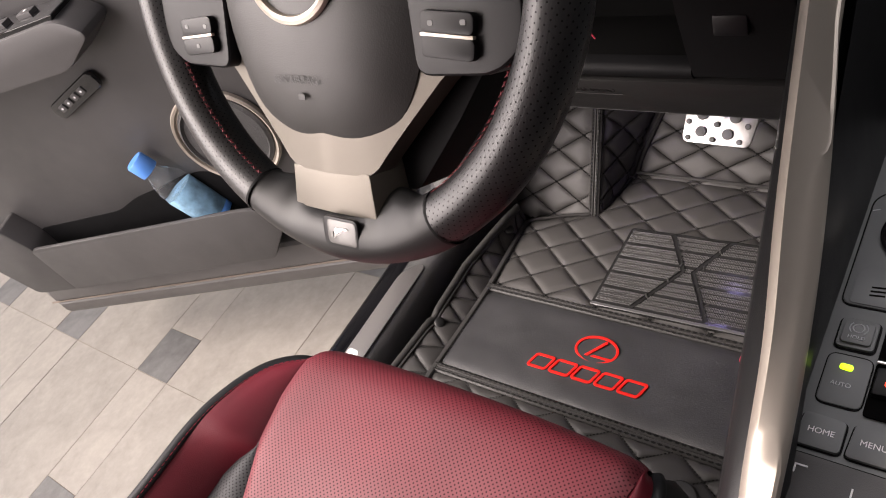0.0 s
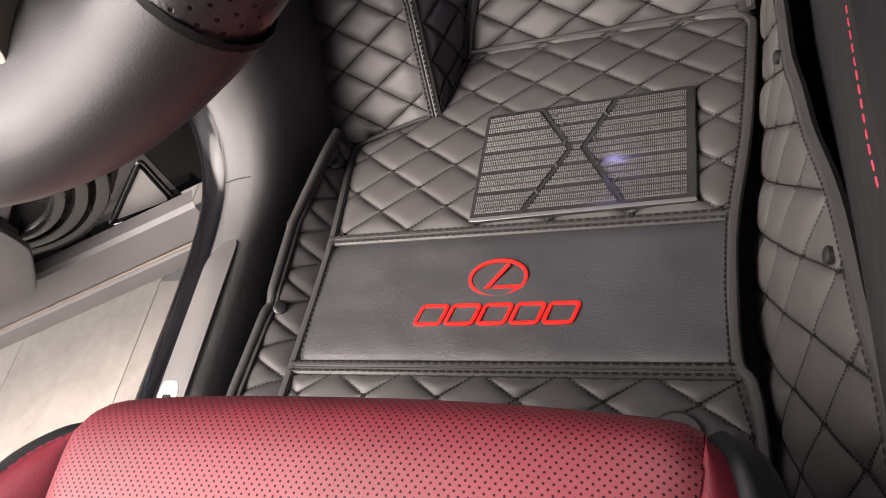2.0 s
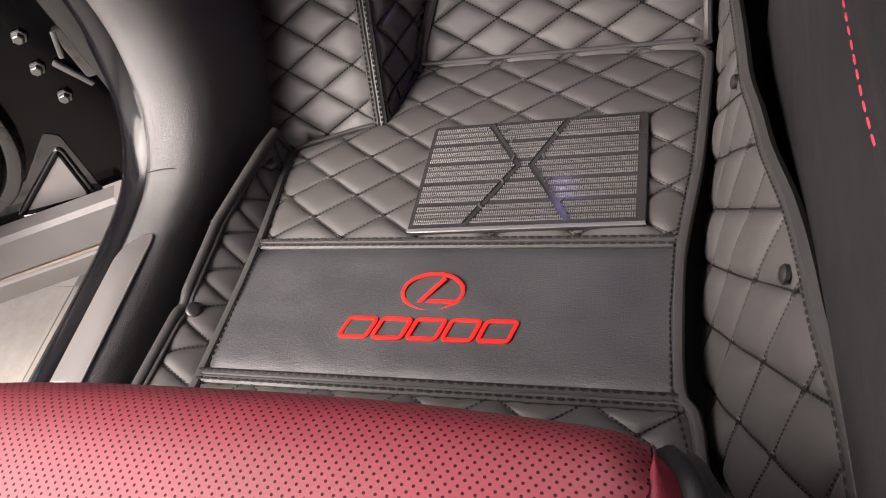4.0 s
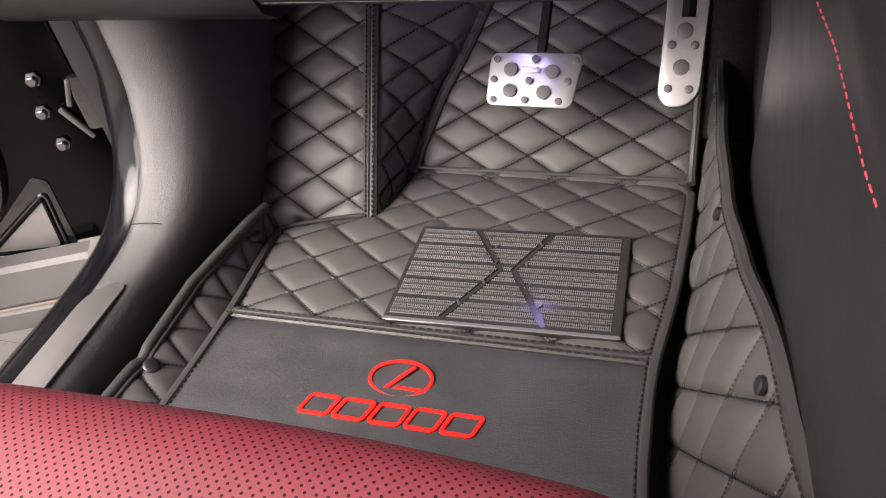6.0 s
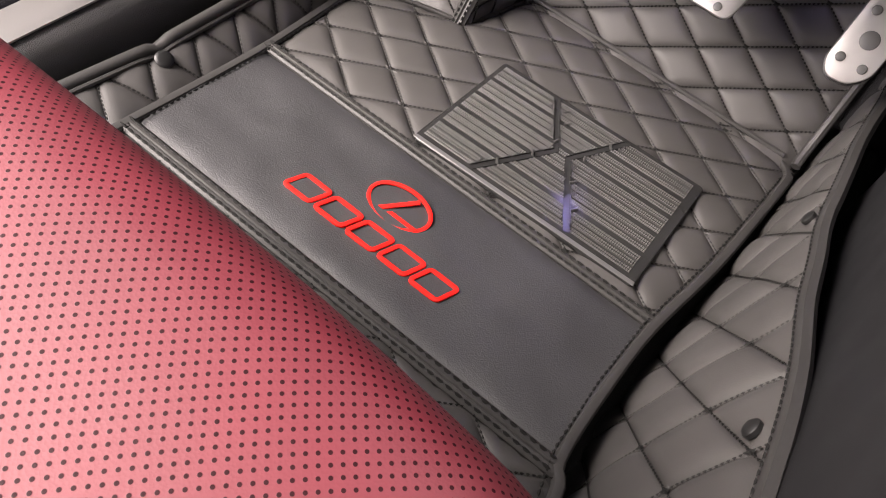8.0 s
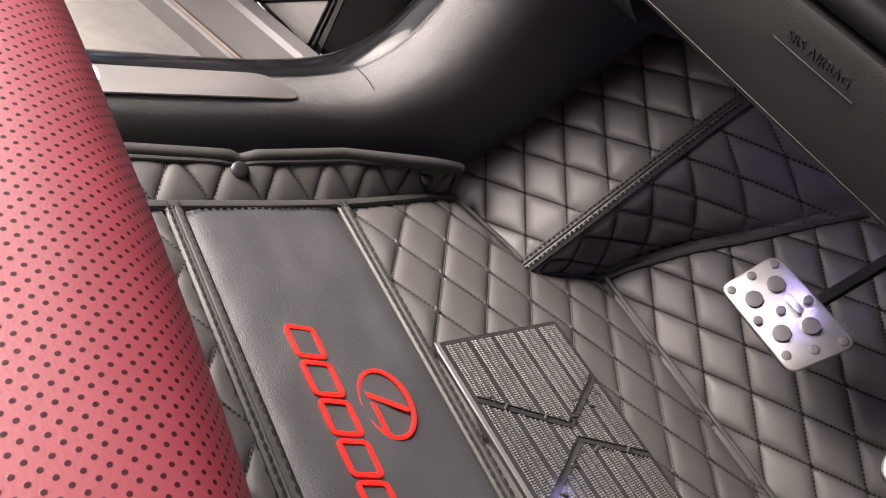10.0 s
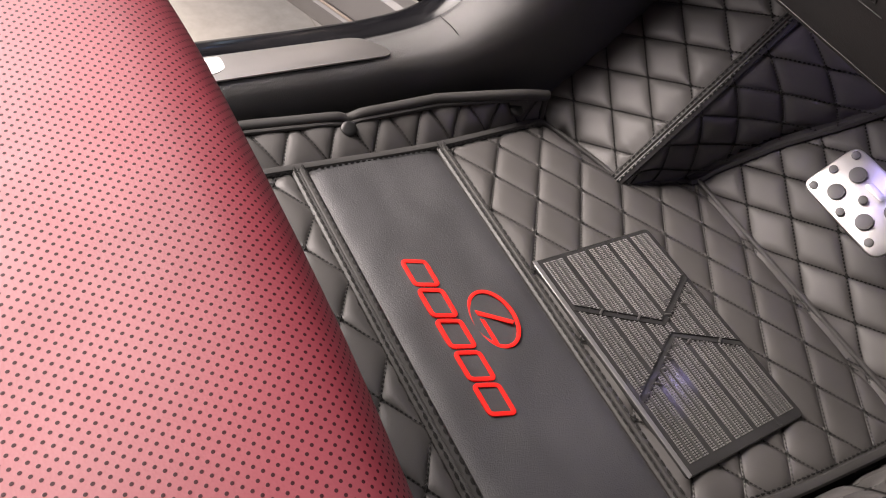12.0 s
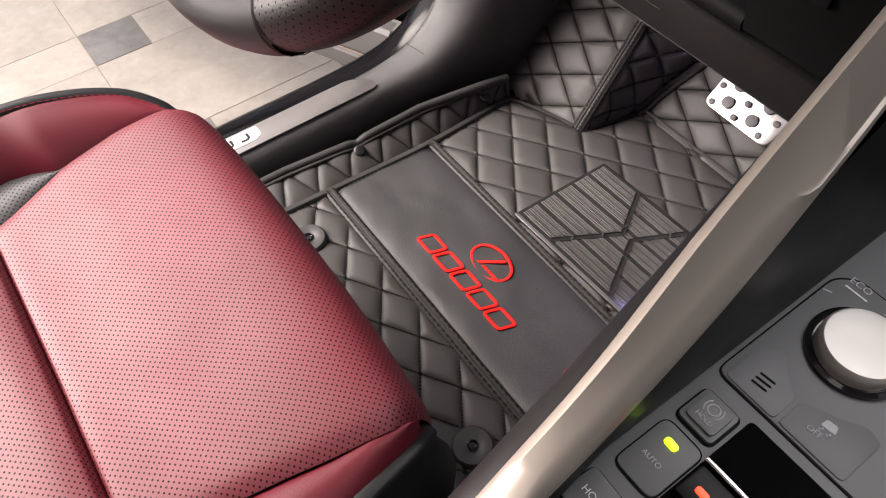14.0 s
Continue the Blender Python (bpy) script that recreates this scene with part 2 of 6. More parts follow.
def bevel(bm, width, seg=2, angle=30):
    if width <= 0:
        return bm
    es = [e for e in bm.edges if len(e.link_faces) == 2 and e.calc_face_angle(0) > radians(angle)]
    bmesh.ops.bevel(bm, geom=es, offset=width, segments=seg, profile=0.6, affect='EDGES', clamp_overlap=True)
    return bm


def box(size, m=None, bev=0.002, seg=2, bm=None):
    b = bmesh.new()
    bmesh.ops.create_cube(b, size=1.0)
    b.transform(Matrix.Diagonal((*size, 1)))
    bevel(b, bev, seg)
    if m is not None:
        b.transform(m)
    return b if bm is None else join(bm, b)


def join(a, b):
    me = bpy.data.meshes.new("tmp")
    b.to_mesh(me)
    b.free()
    a.from_mesh(me)
    bpy.data.meshes.remove(me)
    return a


def prism(outline, h, m=None, bev=0.001, seg=2, z0=0.0):
    """An outline in x, y drawn up from z0 by h, with rounded edges."""
    b = bmesh.new()
    vs = [b.verts.new((x, y, z0)) for x, y in outline]
    f = b.faces.new(vs)
    top = bmesh.ops.extrude_face_region(b, geom=[f])
    bmesh.ops.translate(b, verts=[v for v in top["geom"] if isinstance(v, bmesh.types.BMVert)], vec=(0, 0, h))
    bmesh.ops.recalc_face_normals(b, faces=b.faces)
    bevel(b, bev, seg)
    if m is not None:
        b.transform(m)
    return b


def rounded(w, h, r, n=5, cx=0.0, cy=0.0):
    """Outline of a rectangle with round corners."""
    out = []
    for k, (sx, sy) in enumerate(((1, 1), (-1, 1), (-1, -1), (1, -1))):
        for j in range(n + 1):
            a = radians(90 * k + 90 * j / n)
            out.append((cx + sx * (w / 2 - r) + r * math.cos(a), cy + sy * (h / 2 - r) + r * math.sin(a)))
    return out


def round_poly(pts, r, n=5):
    """A polygon with its corners rounded."""
    out = []
    k = len(pts)
    for i in range(k):
        p, a, b = Vector(pts[i]), Vector(pts[i - 1]), Vector(pts[(i + 1) % k])
        rr = min(r, (a - p).length * 0.45, (b - p).length * 0.45)
        s, e = p + (a - p).normalized() * rr, p + (b - p).normalized() * rr
        for j in range(n + 1):
            t = j / n
            out.append(tuple((1 - t) ** 2 * s + 2 * t * (1 - t) * p + t * t * e))
    return out


def smooth_path(pts, n=8):
    """Catmull-Rom through points."""
    p = [Vector(q) for q in pts]
    p = [2 * p[0] - p[1]] + p + [2 * p[-1] - p[-2]]
    out = []
    for i in range(1, len(p) - 2):
        for j in range(n):
            t = j / n
            out.append(0.5 * ((2 * p[i]) + (p[i + 1] - p[i - 1]) * t + (2 * p[i - 1] - 5 * p[i] + 4 * p[i + 1] - p[i + 2]) * t * t + (3 * p[i] - p[i - 1] - 3 * p[i + 1] + p[i + 2]) * t ** 3))
    out.append(p[-2])
    return out


def sweep(path, profile, up=(0, 0, 1), closed=False, caps=True, scale=None):
    """A closed profile (side, up) carried along a path."""
    b = bmesh.new()
    path = [Vector(q) for q in path]
    up = Vector(up)
    n, k = len(path), len(profile)
    rings = []
    for i, p in enumerate(path):
        a = path[(i - 1) % n] if closed or i else path[0]
        c = path[(i + 1) % n] if closed or i < n - 1 else path[-1]
        d = (c - a).normalized()
        side = d.cross(up).normalized()
        u = side.cross(d)
        s = scale(i / max(1, n - 1)) if scale else 1.0
        rings.append([b.verts.new(p + side * x * s + u * y * s) for x, y in profile])
    for i in range(n if closed else n - 1):
        r, q = rings[i], rings[(i + 1) % n]
        for j in range(k):
            b.faces.new((r[j], r[(j + 1) % k], q[(j + 1) % k], q[j]))
    if caps and not closed:
        b.faces.new(rings[0])
        b.faces.new(rings[-1])
    return b


def circle(r, n=10, sx=1.0, sy=1.0):
    return [(r * sx * math.cos(2 * math.pi * k / n), r * sy * math.sin(2 * math.pi * k / n)) for k in range(n)]


def tube(path, r, n=8, closed=False, up=(0, 0, 1)):
    return sweep(path, circle(r, n), up, closed)


def lathe(profile, n=32, m=None):
    """A profile of (radius, height) turned round z."""
    b = bmesh.new()
    rings = [[b.verts.new((r * math.cos(2 * math.pi * k / n), r * math.sin(2 * math.pi * k / n), z)) for k in range(n)] for r, z in profile]
    for a, c in zip(rings, rings[1:]):
        for j in range(n):
            b.faces.new((a[j], a[(j + 1) % n], c[(j + 1) % n], c[j]))
    b.faces.new(rings[0])
    b.faces.new(rings[-1])
    if m is not None:
        b.transform(m)
    return b


def sheet(f, us, vs, thick=0.0):
    """A sheet point by point: f(u, v). Returns verts, faces and uv."""
    verts = [tuple(f(u, v)) for v in vs for u in us]
    n = len(us)
    faces = [(j * n + i, j * n + i + 1, (j + 1) * n + i + 1, (j + 1) * n + i) for j in range(len(vs) - 1) for i in range(n - 1)]
    uv = [(u, v) for v in vs for u in us]
    return verts, faces, uv


def interp(t, xs, ys):
    return float(np.interp(t, xs, ys))


def lettering(text, size, m, material, parent, name="lettering", depth=0.0003, local=False):
    cu = bpy.data.curves.new("letters", 'FONT')
    cu.body, cu.size, cu.extrude = text, size, depth
    cu.align_x, cu.align_y = 'CENTER', 'CENTER'
    tmp = bpy.data.objects.new("letters", cu)
    me = bpy.data.meshes.new_from_object(tmp)
    bpy.data.objects.remove(tmp)
    mm = m if local or parent is None else root_of(parent).matrix_basis.inverted() @ m
    me.transform(mm)
    me.materials.append(material)
    ob = new(name, me)
    if parent is not None:
        ob.parent = parent
    return ob


def frame_at(p, n, up):
    """A pose at p whose z is the normal n and whose y leans to up."""
    z = Vector(n).normalized()
    x = Vector(up).cross(z).normalized()
    y = z.cross(x)
    return Matrix.Translation(p) @ Matrix((x, y, z)).transposed().to_4x4()


WARP = [0.0, 0.03, 0.08, 0.16, 0.27, 0.5, 0.73, 0.84, 0.92, 0.97, 1.0]


def quilt(f, inside, a, b, u0, v0, urange, vrange, puff, seed=1, depth=None, sign=1):
    """Stitched diamonds over the surface f(u, v), kept where inside(u, v). Returns verts, faces and stitch dashes."""
    rng = np.random.default_rng(seed)
    n = len(WARP) - 1
    e = 1e-3

    def shoulder(x):
        d = min(x % 1.0, 1 - x % 1.0)
        return math.sin(math.pi / 2 * min(1.0, d / 0.25))

    def normal(u, v):
        p = np.array(f(u, v))
        d = np.cross(np.array(f(u + e, v)) - p, np.array(f(u, v + e)) - p)
        return p, sign * d / (np.linalg.norm(d) + 1e-12)
    reach = int(max((urange[1] - urange[0]) / a, (vrange[1] - vrange[0]) / b)) + 4
    pc = ((urange[0] + urange[1]) / 2 - u0) / a + ((vrange[0] + vrange[1]) / 2 - v0) / b
    qc = ((urange[0] + urange[1]) / 2 - u0) / a - ((vrange[0] + vrange[1]) / 2 - v0) / b
    verts, index, faces = [], {}, []
    lift = {}

    def vert(i, j):
        key = (i, j)
        if key not in index:
            p, q = i // n + WARP[i % n], j // n + WARP[j % n]
            u, v = u0 + (p + q) / 2 * a, v0 + (p - q) / 2 * b
            ci, cj = math.floor(p), math.floor(q)
            k = lift.setdefault((ci, cj), rng.uniform(0.85, 1.12))
            h = puff * (k - 0.10) * (shoulder(p) * shoulder(q)) ** 0.62 + puff * 0.10 * abs(math.sin(math.pi * p) * math.sin(math.pi * q))
            if depth is not None:
                d = depth(u, v)
                h = h * min(1.0, max(0.0, d) / 0.011) - (0.003 if d < 0.0005 else 0.0)
            pos, nn = normal(u, v)
            index[key] = len(verts)
            verts.append(pos + nn * h)
        return index[key]
    dashes = []
    for ci in range(int(pc) - 2 * reach, int(pc) + 2 * reach):
        for cj in range(int(qc) - 2 * reach, int(qc) + 2 * reach):
            um, vm = u0 + (ci + cj + 1) / 2 * a, v0 + (ci - cj) / 2 * b
            if not (urange[0] - a < um < urange[1] + a and vrange[0] - b < vm < vrange[1] + b):
                continue
            for i in range(n):
                for j in range(n):
                    p, q = ci + (WARP[i] + WARP[i + 1]) / 2, cj + (WARP[j] + WARP[j + 1]) / 2
                    u, v = u0 + (p + q) / 2 * a, v0 + (p - q) / 2 * b
                    if inside(u, v):
                        i0, j0 = ci * n + i, cj * n + j
                        faces.append((vert(i0, j0), vert(i0 + 1, j0), vert(i0 + 1, j0 + 1), vert(i0, j0 + 1)))
            ku, kv = u0 + (ci + cj) / 2 * a, v0 + (ci - cj) / 2 * b
            if inside(ku, kv):
                for sx, sy in ((0.030, 0.034), (0.030, -0.034)):
                    p0, n0 = normal(ku - sx * a, kv - sy * b)
                    p1, _ = normal(ku + sx * a, kv + sy * b)
                    dashes.append((p0 + n0 * 0.0022, p1 + n0 * 0.0022, n0))
                if depth is None or depth(ku, kv) > 0.018:      # leather pinched into small folds at the crossing
                    for sg in (-1, 1):
                        k0 = len(verts)
                        for fu, fv, hh in ((0.012, 0.0, 0.0008), (0.040, 0.0018, 0.0004), (0.040, -0.0018, 0.0004), (0.045, 0.0, 0.0020), (0.115, 0.0, puff * 0.42)):
                            pp, nn = normal(ku + sg * fu * a, kv + fv)
                            verts.append(pp + nn * hh)
                        faces += [(k0, k0 + 1, k0 + 3), (k0, k0 + 3, k0 + 2), (k0 + 1, k0 + 4, k0 + 3), (k0 + 3, k0 + 4, k0 + 2)]
            for axis in (0, 1):
                length = 0.5 * math.hypot(a, b)
                m = max(3, round(length / 0.0040))
                for k in range(m):
                    s0, s1 = (k + 0.24) / m, (k + 0.76) / m
                    ends = []
                    for s in (s0, s1):
                        p, q = (ci + s, cj) if axis == 0 else (ci, cj + s)
                        ends.append((u0 + (p + q) / 2 * a, v0 + (p - q) / 2 * b))
                    mu, mv = (ends[0][0] + ends[1][0]) / 2, (ends[0][1] + ends[1][1]) / 2
                    if inside(mu, mv):
                        p0, n0 = normal(*ends[0])
                        p1, _ = normal(*ends[1])
                        dashes.append((p0 + n0 * 0.0019, p1 + n0 * 0.0019, n0))
    return verts, faces, dashes


def stitches(dashes, w=0.0011, h=0.0008):
    """Short threads as small six-sided bodies."""
    verts, faces = [], []
    for p0, p1, n0 in dashes:
        p0, p1, n0 = np.array(p0), np.array(p1), np.array(n0)
        d = p1 - p0
        s = np.cross(d, n0)
        s = s / (np.linalg.norm(s) + 1e-12) * w
        k = len(verts)
        d = d / (np.linalg.norm(d) + 1e-12) * w
        verts += [p0 - s + d, p0 + s + d, p1 + s - d, p1 - s - d, p0 - d * 0.6 + n0 * h, p1 + d * 0.6 + n0 * h, (p0 + p1) / 2 + n0 * h * 1.5]
        faces += [(k, k + 1, k + 4), (k + 1, k + 2, k + 6, k + 4), (k + 2, k + 3, k + 5), (k + 2, k + 5, k + 6), (k + 3, k, k + 4, k + 6), (k + 3, k + 6, k + 5)]
    return verts, faces


def dash_line(path, length=0.0042, gap=0.0016, up=(0, 0, 1), lift=0.0006):
    """Stitch dashes along a path."""
    path = [np.array(p, float) for p in path]
    seg = [np.linalg.norm(b - a) for a, b in zip(path, path[1:])]
    acc = np.concatenate([[0], np.cumsum(seg)])
    arr = np.array(path)

    def at(s):
        return np.array([np.interp(s, acc, arr[:, k]) for k in range(3)])
    out, s = [], 0.0
    u = np.array(up, float)
    while s + length < acc[-1]:
        out.append((at(s) + u * lift, at(s + length) + u * lift, u))
        s += length + gap
    return out


def edge_depth(poly):
    """How far a point lies inside a polygon."""
    pts = np.array(poly, float)
    nxt = np.roll(pts, -1, 0)
    e = nxt - pts
    inn = in_poly(poly)

    def test(u, v):
        w = np.array((u, v)) - pts
        k = np.clip((w * e).sum(1) / ((e * e).sum(1) + 1e-15), 0, 1)
        d = np.sqrt(((w - e * k[:, None]) ** 2).sum(1).min())
        return d if inn(u, v) else -d
    return test


def in_poly(poly):
    pts = np.array(poly)
    xs, ys = pts[:, 0], pts[:, 1]
    xe, ye = np.roll(xs, -1), np.roll(ys, -1)

    def test(u, v):
        c = ((ys > v) != (ye > v)) & (u < (xe - xs) * (v - ys) / (ye - ys + 1e-15) + xs)
        return bool(c.sum() % 2)
    return test


# ---- large structure ----
def zm(y):
    """Height of the floor mat, which falls slightly to the front."""
    return -0.085 * y if y < 0.30 else -0.0255 - 0.085 * (y - 0.30)


def car_floor():
    b = box((1.64, 2.15, 0.03), pose(0.48, -0.33, -0.072), 0.004)
    part("car_floor", b, M_CARPET, None, "black carpeted floor of the car under the mats", kind="structure", category="floor")
    b = box((0.66, 0.30, 0.02), pose(0.02, 0.585, 0.105, 49), 0.004)
    part("firewall_carpet", b, M_CARPET, None, "black carpeted toe board behind the pedals", kind="structure", category="wall")
    b = box((0.26, 0.52, 0.40), pose(0.425, 0.50, 0.13), 0.03, 3)
    part("tunnel_wall", b, M_CARPET, None, "black carpeted side of the centre tunnel", kind="structure", category="wall")


car_floor()


def cabin_shell():
    # unseen far walls and roof, added round the camera to close off sky light
    b = box((1.62, 1.55, 0.04), pose(0.46, -0.63, 1.07), 0.01)
    part("roof", b, surface("grey headliner", (0.42, 0.40, 0.38), 0.9, grain=900, bump=0.3), None, "unseen light grey roof slab added to block the overhead sky", kind="structure", category="ceiling")
    b = box((1.62, 0.05, 1.20), pose(0.46, -1.42, 0.47), 0.01)
    part("wall_rear", b, M_DARK, None, "dark trim closing the rear of the cabin", kind="structure", category="wall")
    # solid up to the roof so that no side light reaches the kick panel
    b = box((0.05, 2.1, 1.14), pose(1.26, -0.36, 0.48), 0.01)
    part("wall_passenger_side", b, M_DARK, None, "unseen dark wall added to block light from the passenger side", kind="structure", category="wall")
    b = box((0.06, 0.60, 1.35), pose(-0.34, -1.36, 0.40), 0.02)
    part("wall_driver_side", b, M_DARK, None, "dark pillar trim behind the driver door opening", kind="structure", category="wall")


cabin_shell()


def dashboard():
    lab = "black lower dashboard panel with grained plastic"
    t = thing("dashboard", pose(0, 0.24, 0.28), lab, "dashboard")
    # knee panel: a curved sheet with thickness, lower lip along its bottom edge
    prof = [(0.300, 0.262), (0.262, 0.270), (0.236, 0.276), (0.228, 0.286), (0.216, 0.312), (0.206, 0.336), (0.206, 0.342), (0.212, 0.344), (0.30, 0.345), (0.34, 0.30)]
    b = sweep([(-0.120, 0, 0), (-0.10, 0, 0), (0.05, 0, 0), (0.215, 0, 0)], [(-y, z) for y, z in prof])
    part("knee_panel", b, M_KNEE, t, "grained black knee airbag cover", angle=30)
    # bright edge line along the lower lip
    b = tube([(-0.118, 0.2335, 0.2790), (0.05, 0.2335, 0.2790), (0.213, 0.2335, 0.2790)], 0.0003, 6)
    part("edge_trim", b, M_SHELL, t, "thin bright trim line")
    b = sweep([(-0.42, 0, 0), (-0.2, 0, 0), (-0.123, 0, 0)], [(-y, z) for y, z in [(0.31, 0.245), (0.262, 0.252), (0.238, 0.268), (0.226, 0.290), (0.208, 0.336), (0.204, 0.345), (0.212, 0.38), (0.30, 0.41), (0.5, 0.41), (0.5, 0.30)]])
    part("side_panel", b, M_KNEE, t, "black end panel of the dashboard", angle=30)
    # band with a soft lip over the knee panel, open slot above it
    b = sweep([(-0.119, 0, 0), (0, 0, 0), (0.1335, 0, 0)], [(-y, z) for y, z in [(0.212, 0.3455), (0.2065, 0.3470), (0.203, 0.352), (0.202, 0.357), (0.204, 0.361), (0.209, 0.363), (0.221, 0.363), (0.222, 0.347)]])
    part("slot_lip", b, M_DARK, t, "rounded slot lip", angle=50)
    # slot floor and back carry the slot's shade as colour
    part("storage_floor", box((0.255, 0.085, 0.010), pose(0.006, 0.2645, 0.352), 0.001), M_VOID, t, "floor of the storage slot with the shade in its colour")
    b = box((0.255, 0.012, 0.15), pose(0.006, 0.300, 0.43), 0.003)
    part("storage_slot", b, M_VOID, t, "back plate painting the shade of the open storage slot")
    b = sweep([(-0.42, 0, 0), (-0.3, 0, 0), (-0.119, 0, 0)], [(-y, z) for y, z in [(0.212, 0.3455), (0.2, 0.36), (0.192, 0.40), (0.19, 0.45), (0.24, 0.50), (0.4, 0.55), (0.5, 0.40), (0.3, 0.35)]])
    part("outer_panel", b, M_KNEE, t, "matte black outer dashboard panel", angle=30)
    b = sweep([(0.1345, 0, 0), (0.18, 0, 0), (0.232, 0, 0)], [(-y, z) for y, z in [(0.212, 0.3455), (0.204, 0.352), (0.197, 0.385), (0.190, 0.43), (0.188, 0.48), (0.24, 0.52), (0.4, 0.55), (0.5, 0.40), (0.3, 0.35)]])
    part("inner_panel", b, M_DARK, t, "black dashboard panel beside the slot", angle=30)
    b = sweep([(-0.42, 0, 0), (0, 0, 0), (0.232, 0, 0)], [(-y, z) for y, z in [(0.20, 0.485), (0.175, 0.50), (0.17, 0.53), (0.22, 0.57), (0.4, 0.60), (0.4, 0.50)]])
    part("upper_band", b, M_DARK, t, "matte black dashboard band", angle=30)
    b = tube(smooth_path([(0.040, 0.2025, 0.424), (0.043, 0.202, 0.414), (0.0405, 0.2015, 0.406), (0.045, 0.2015, 0.396)], 6), 0.0010, 6)
    part("red_tag", b, M_RED_THREAD, t, "small red cord tag hanging from the slot")
    b = box((0.030, 0.008, 0.020), pose(0.180, 0.192, 0.418, -6), 0.003)
    part("switch", b, M_SWITCH, t, "black switch")
    lettering("SRS AIRBAG", 0.0087, frame_at((0.0225, 0.2103, 0.3248), (0, -0.92, -0.39), (0, -0.39, 0.92)), M_KNEE, t, depth=0.0004)
    b = box((0.060, 0.0010, 0.0008), pose(0.0225, 0.2125, 0.3185, 22), 0.0002, 1)
    part("underline", b, M_KNEE, t)
    b = box((1.9, 0.45, 0.10), pose(0.40, 0.60, 0.60), 0.03, 3)
    part("dash_top", b, M_DARK, t, "matte black dashboard top")
    b = box((0.70, 0.40, 0.45), pose(0.82, 0.52, 0.38), 0.03, 3)
    part("glove_side", b, M_DARK, t, "black passenger side of the dashboard")
    b = box((0.9, 0.03, 0.62), pose(0.0, 0.72, 0.28), 0.005)
    part("bulkhead", b, M_DARK, t, "black bulkhead behind the pedals")
    b = tube([(0.045, 0.03, 0.585), (0.045, 0.22, 0.475)], 0.028, 18)
    part("column_shroud", b, M_DARK, t, "black steering column shroud")
    b = box((0.10, 0.16, 0.09), pose(0.045, 0.10, 0.545, -30), 0.02, 3)
    part("column_cover", b, M_PLASTIC, t, "black steering column cover")
    for sx in (-1, 1):
        b = tube(smooth_path([(0.045 + sx * 0.03, 0.03, 0.590), (0.045 + sx * 0.10, 0.02, 0.592), (0.045 + sx * 0.155, 0.015, 0.588)], 5), 0.006, 8)
        part("stalk", b, M_PLASTIC, t, "black control stalk")
    return t


dashboard()


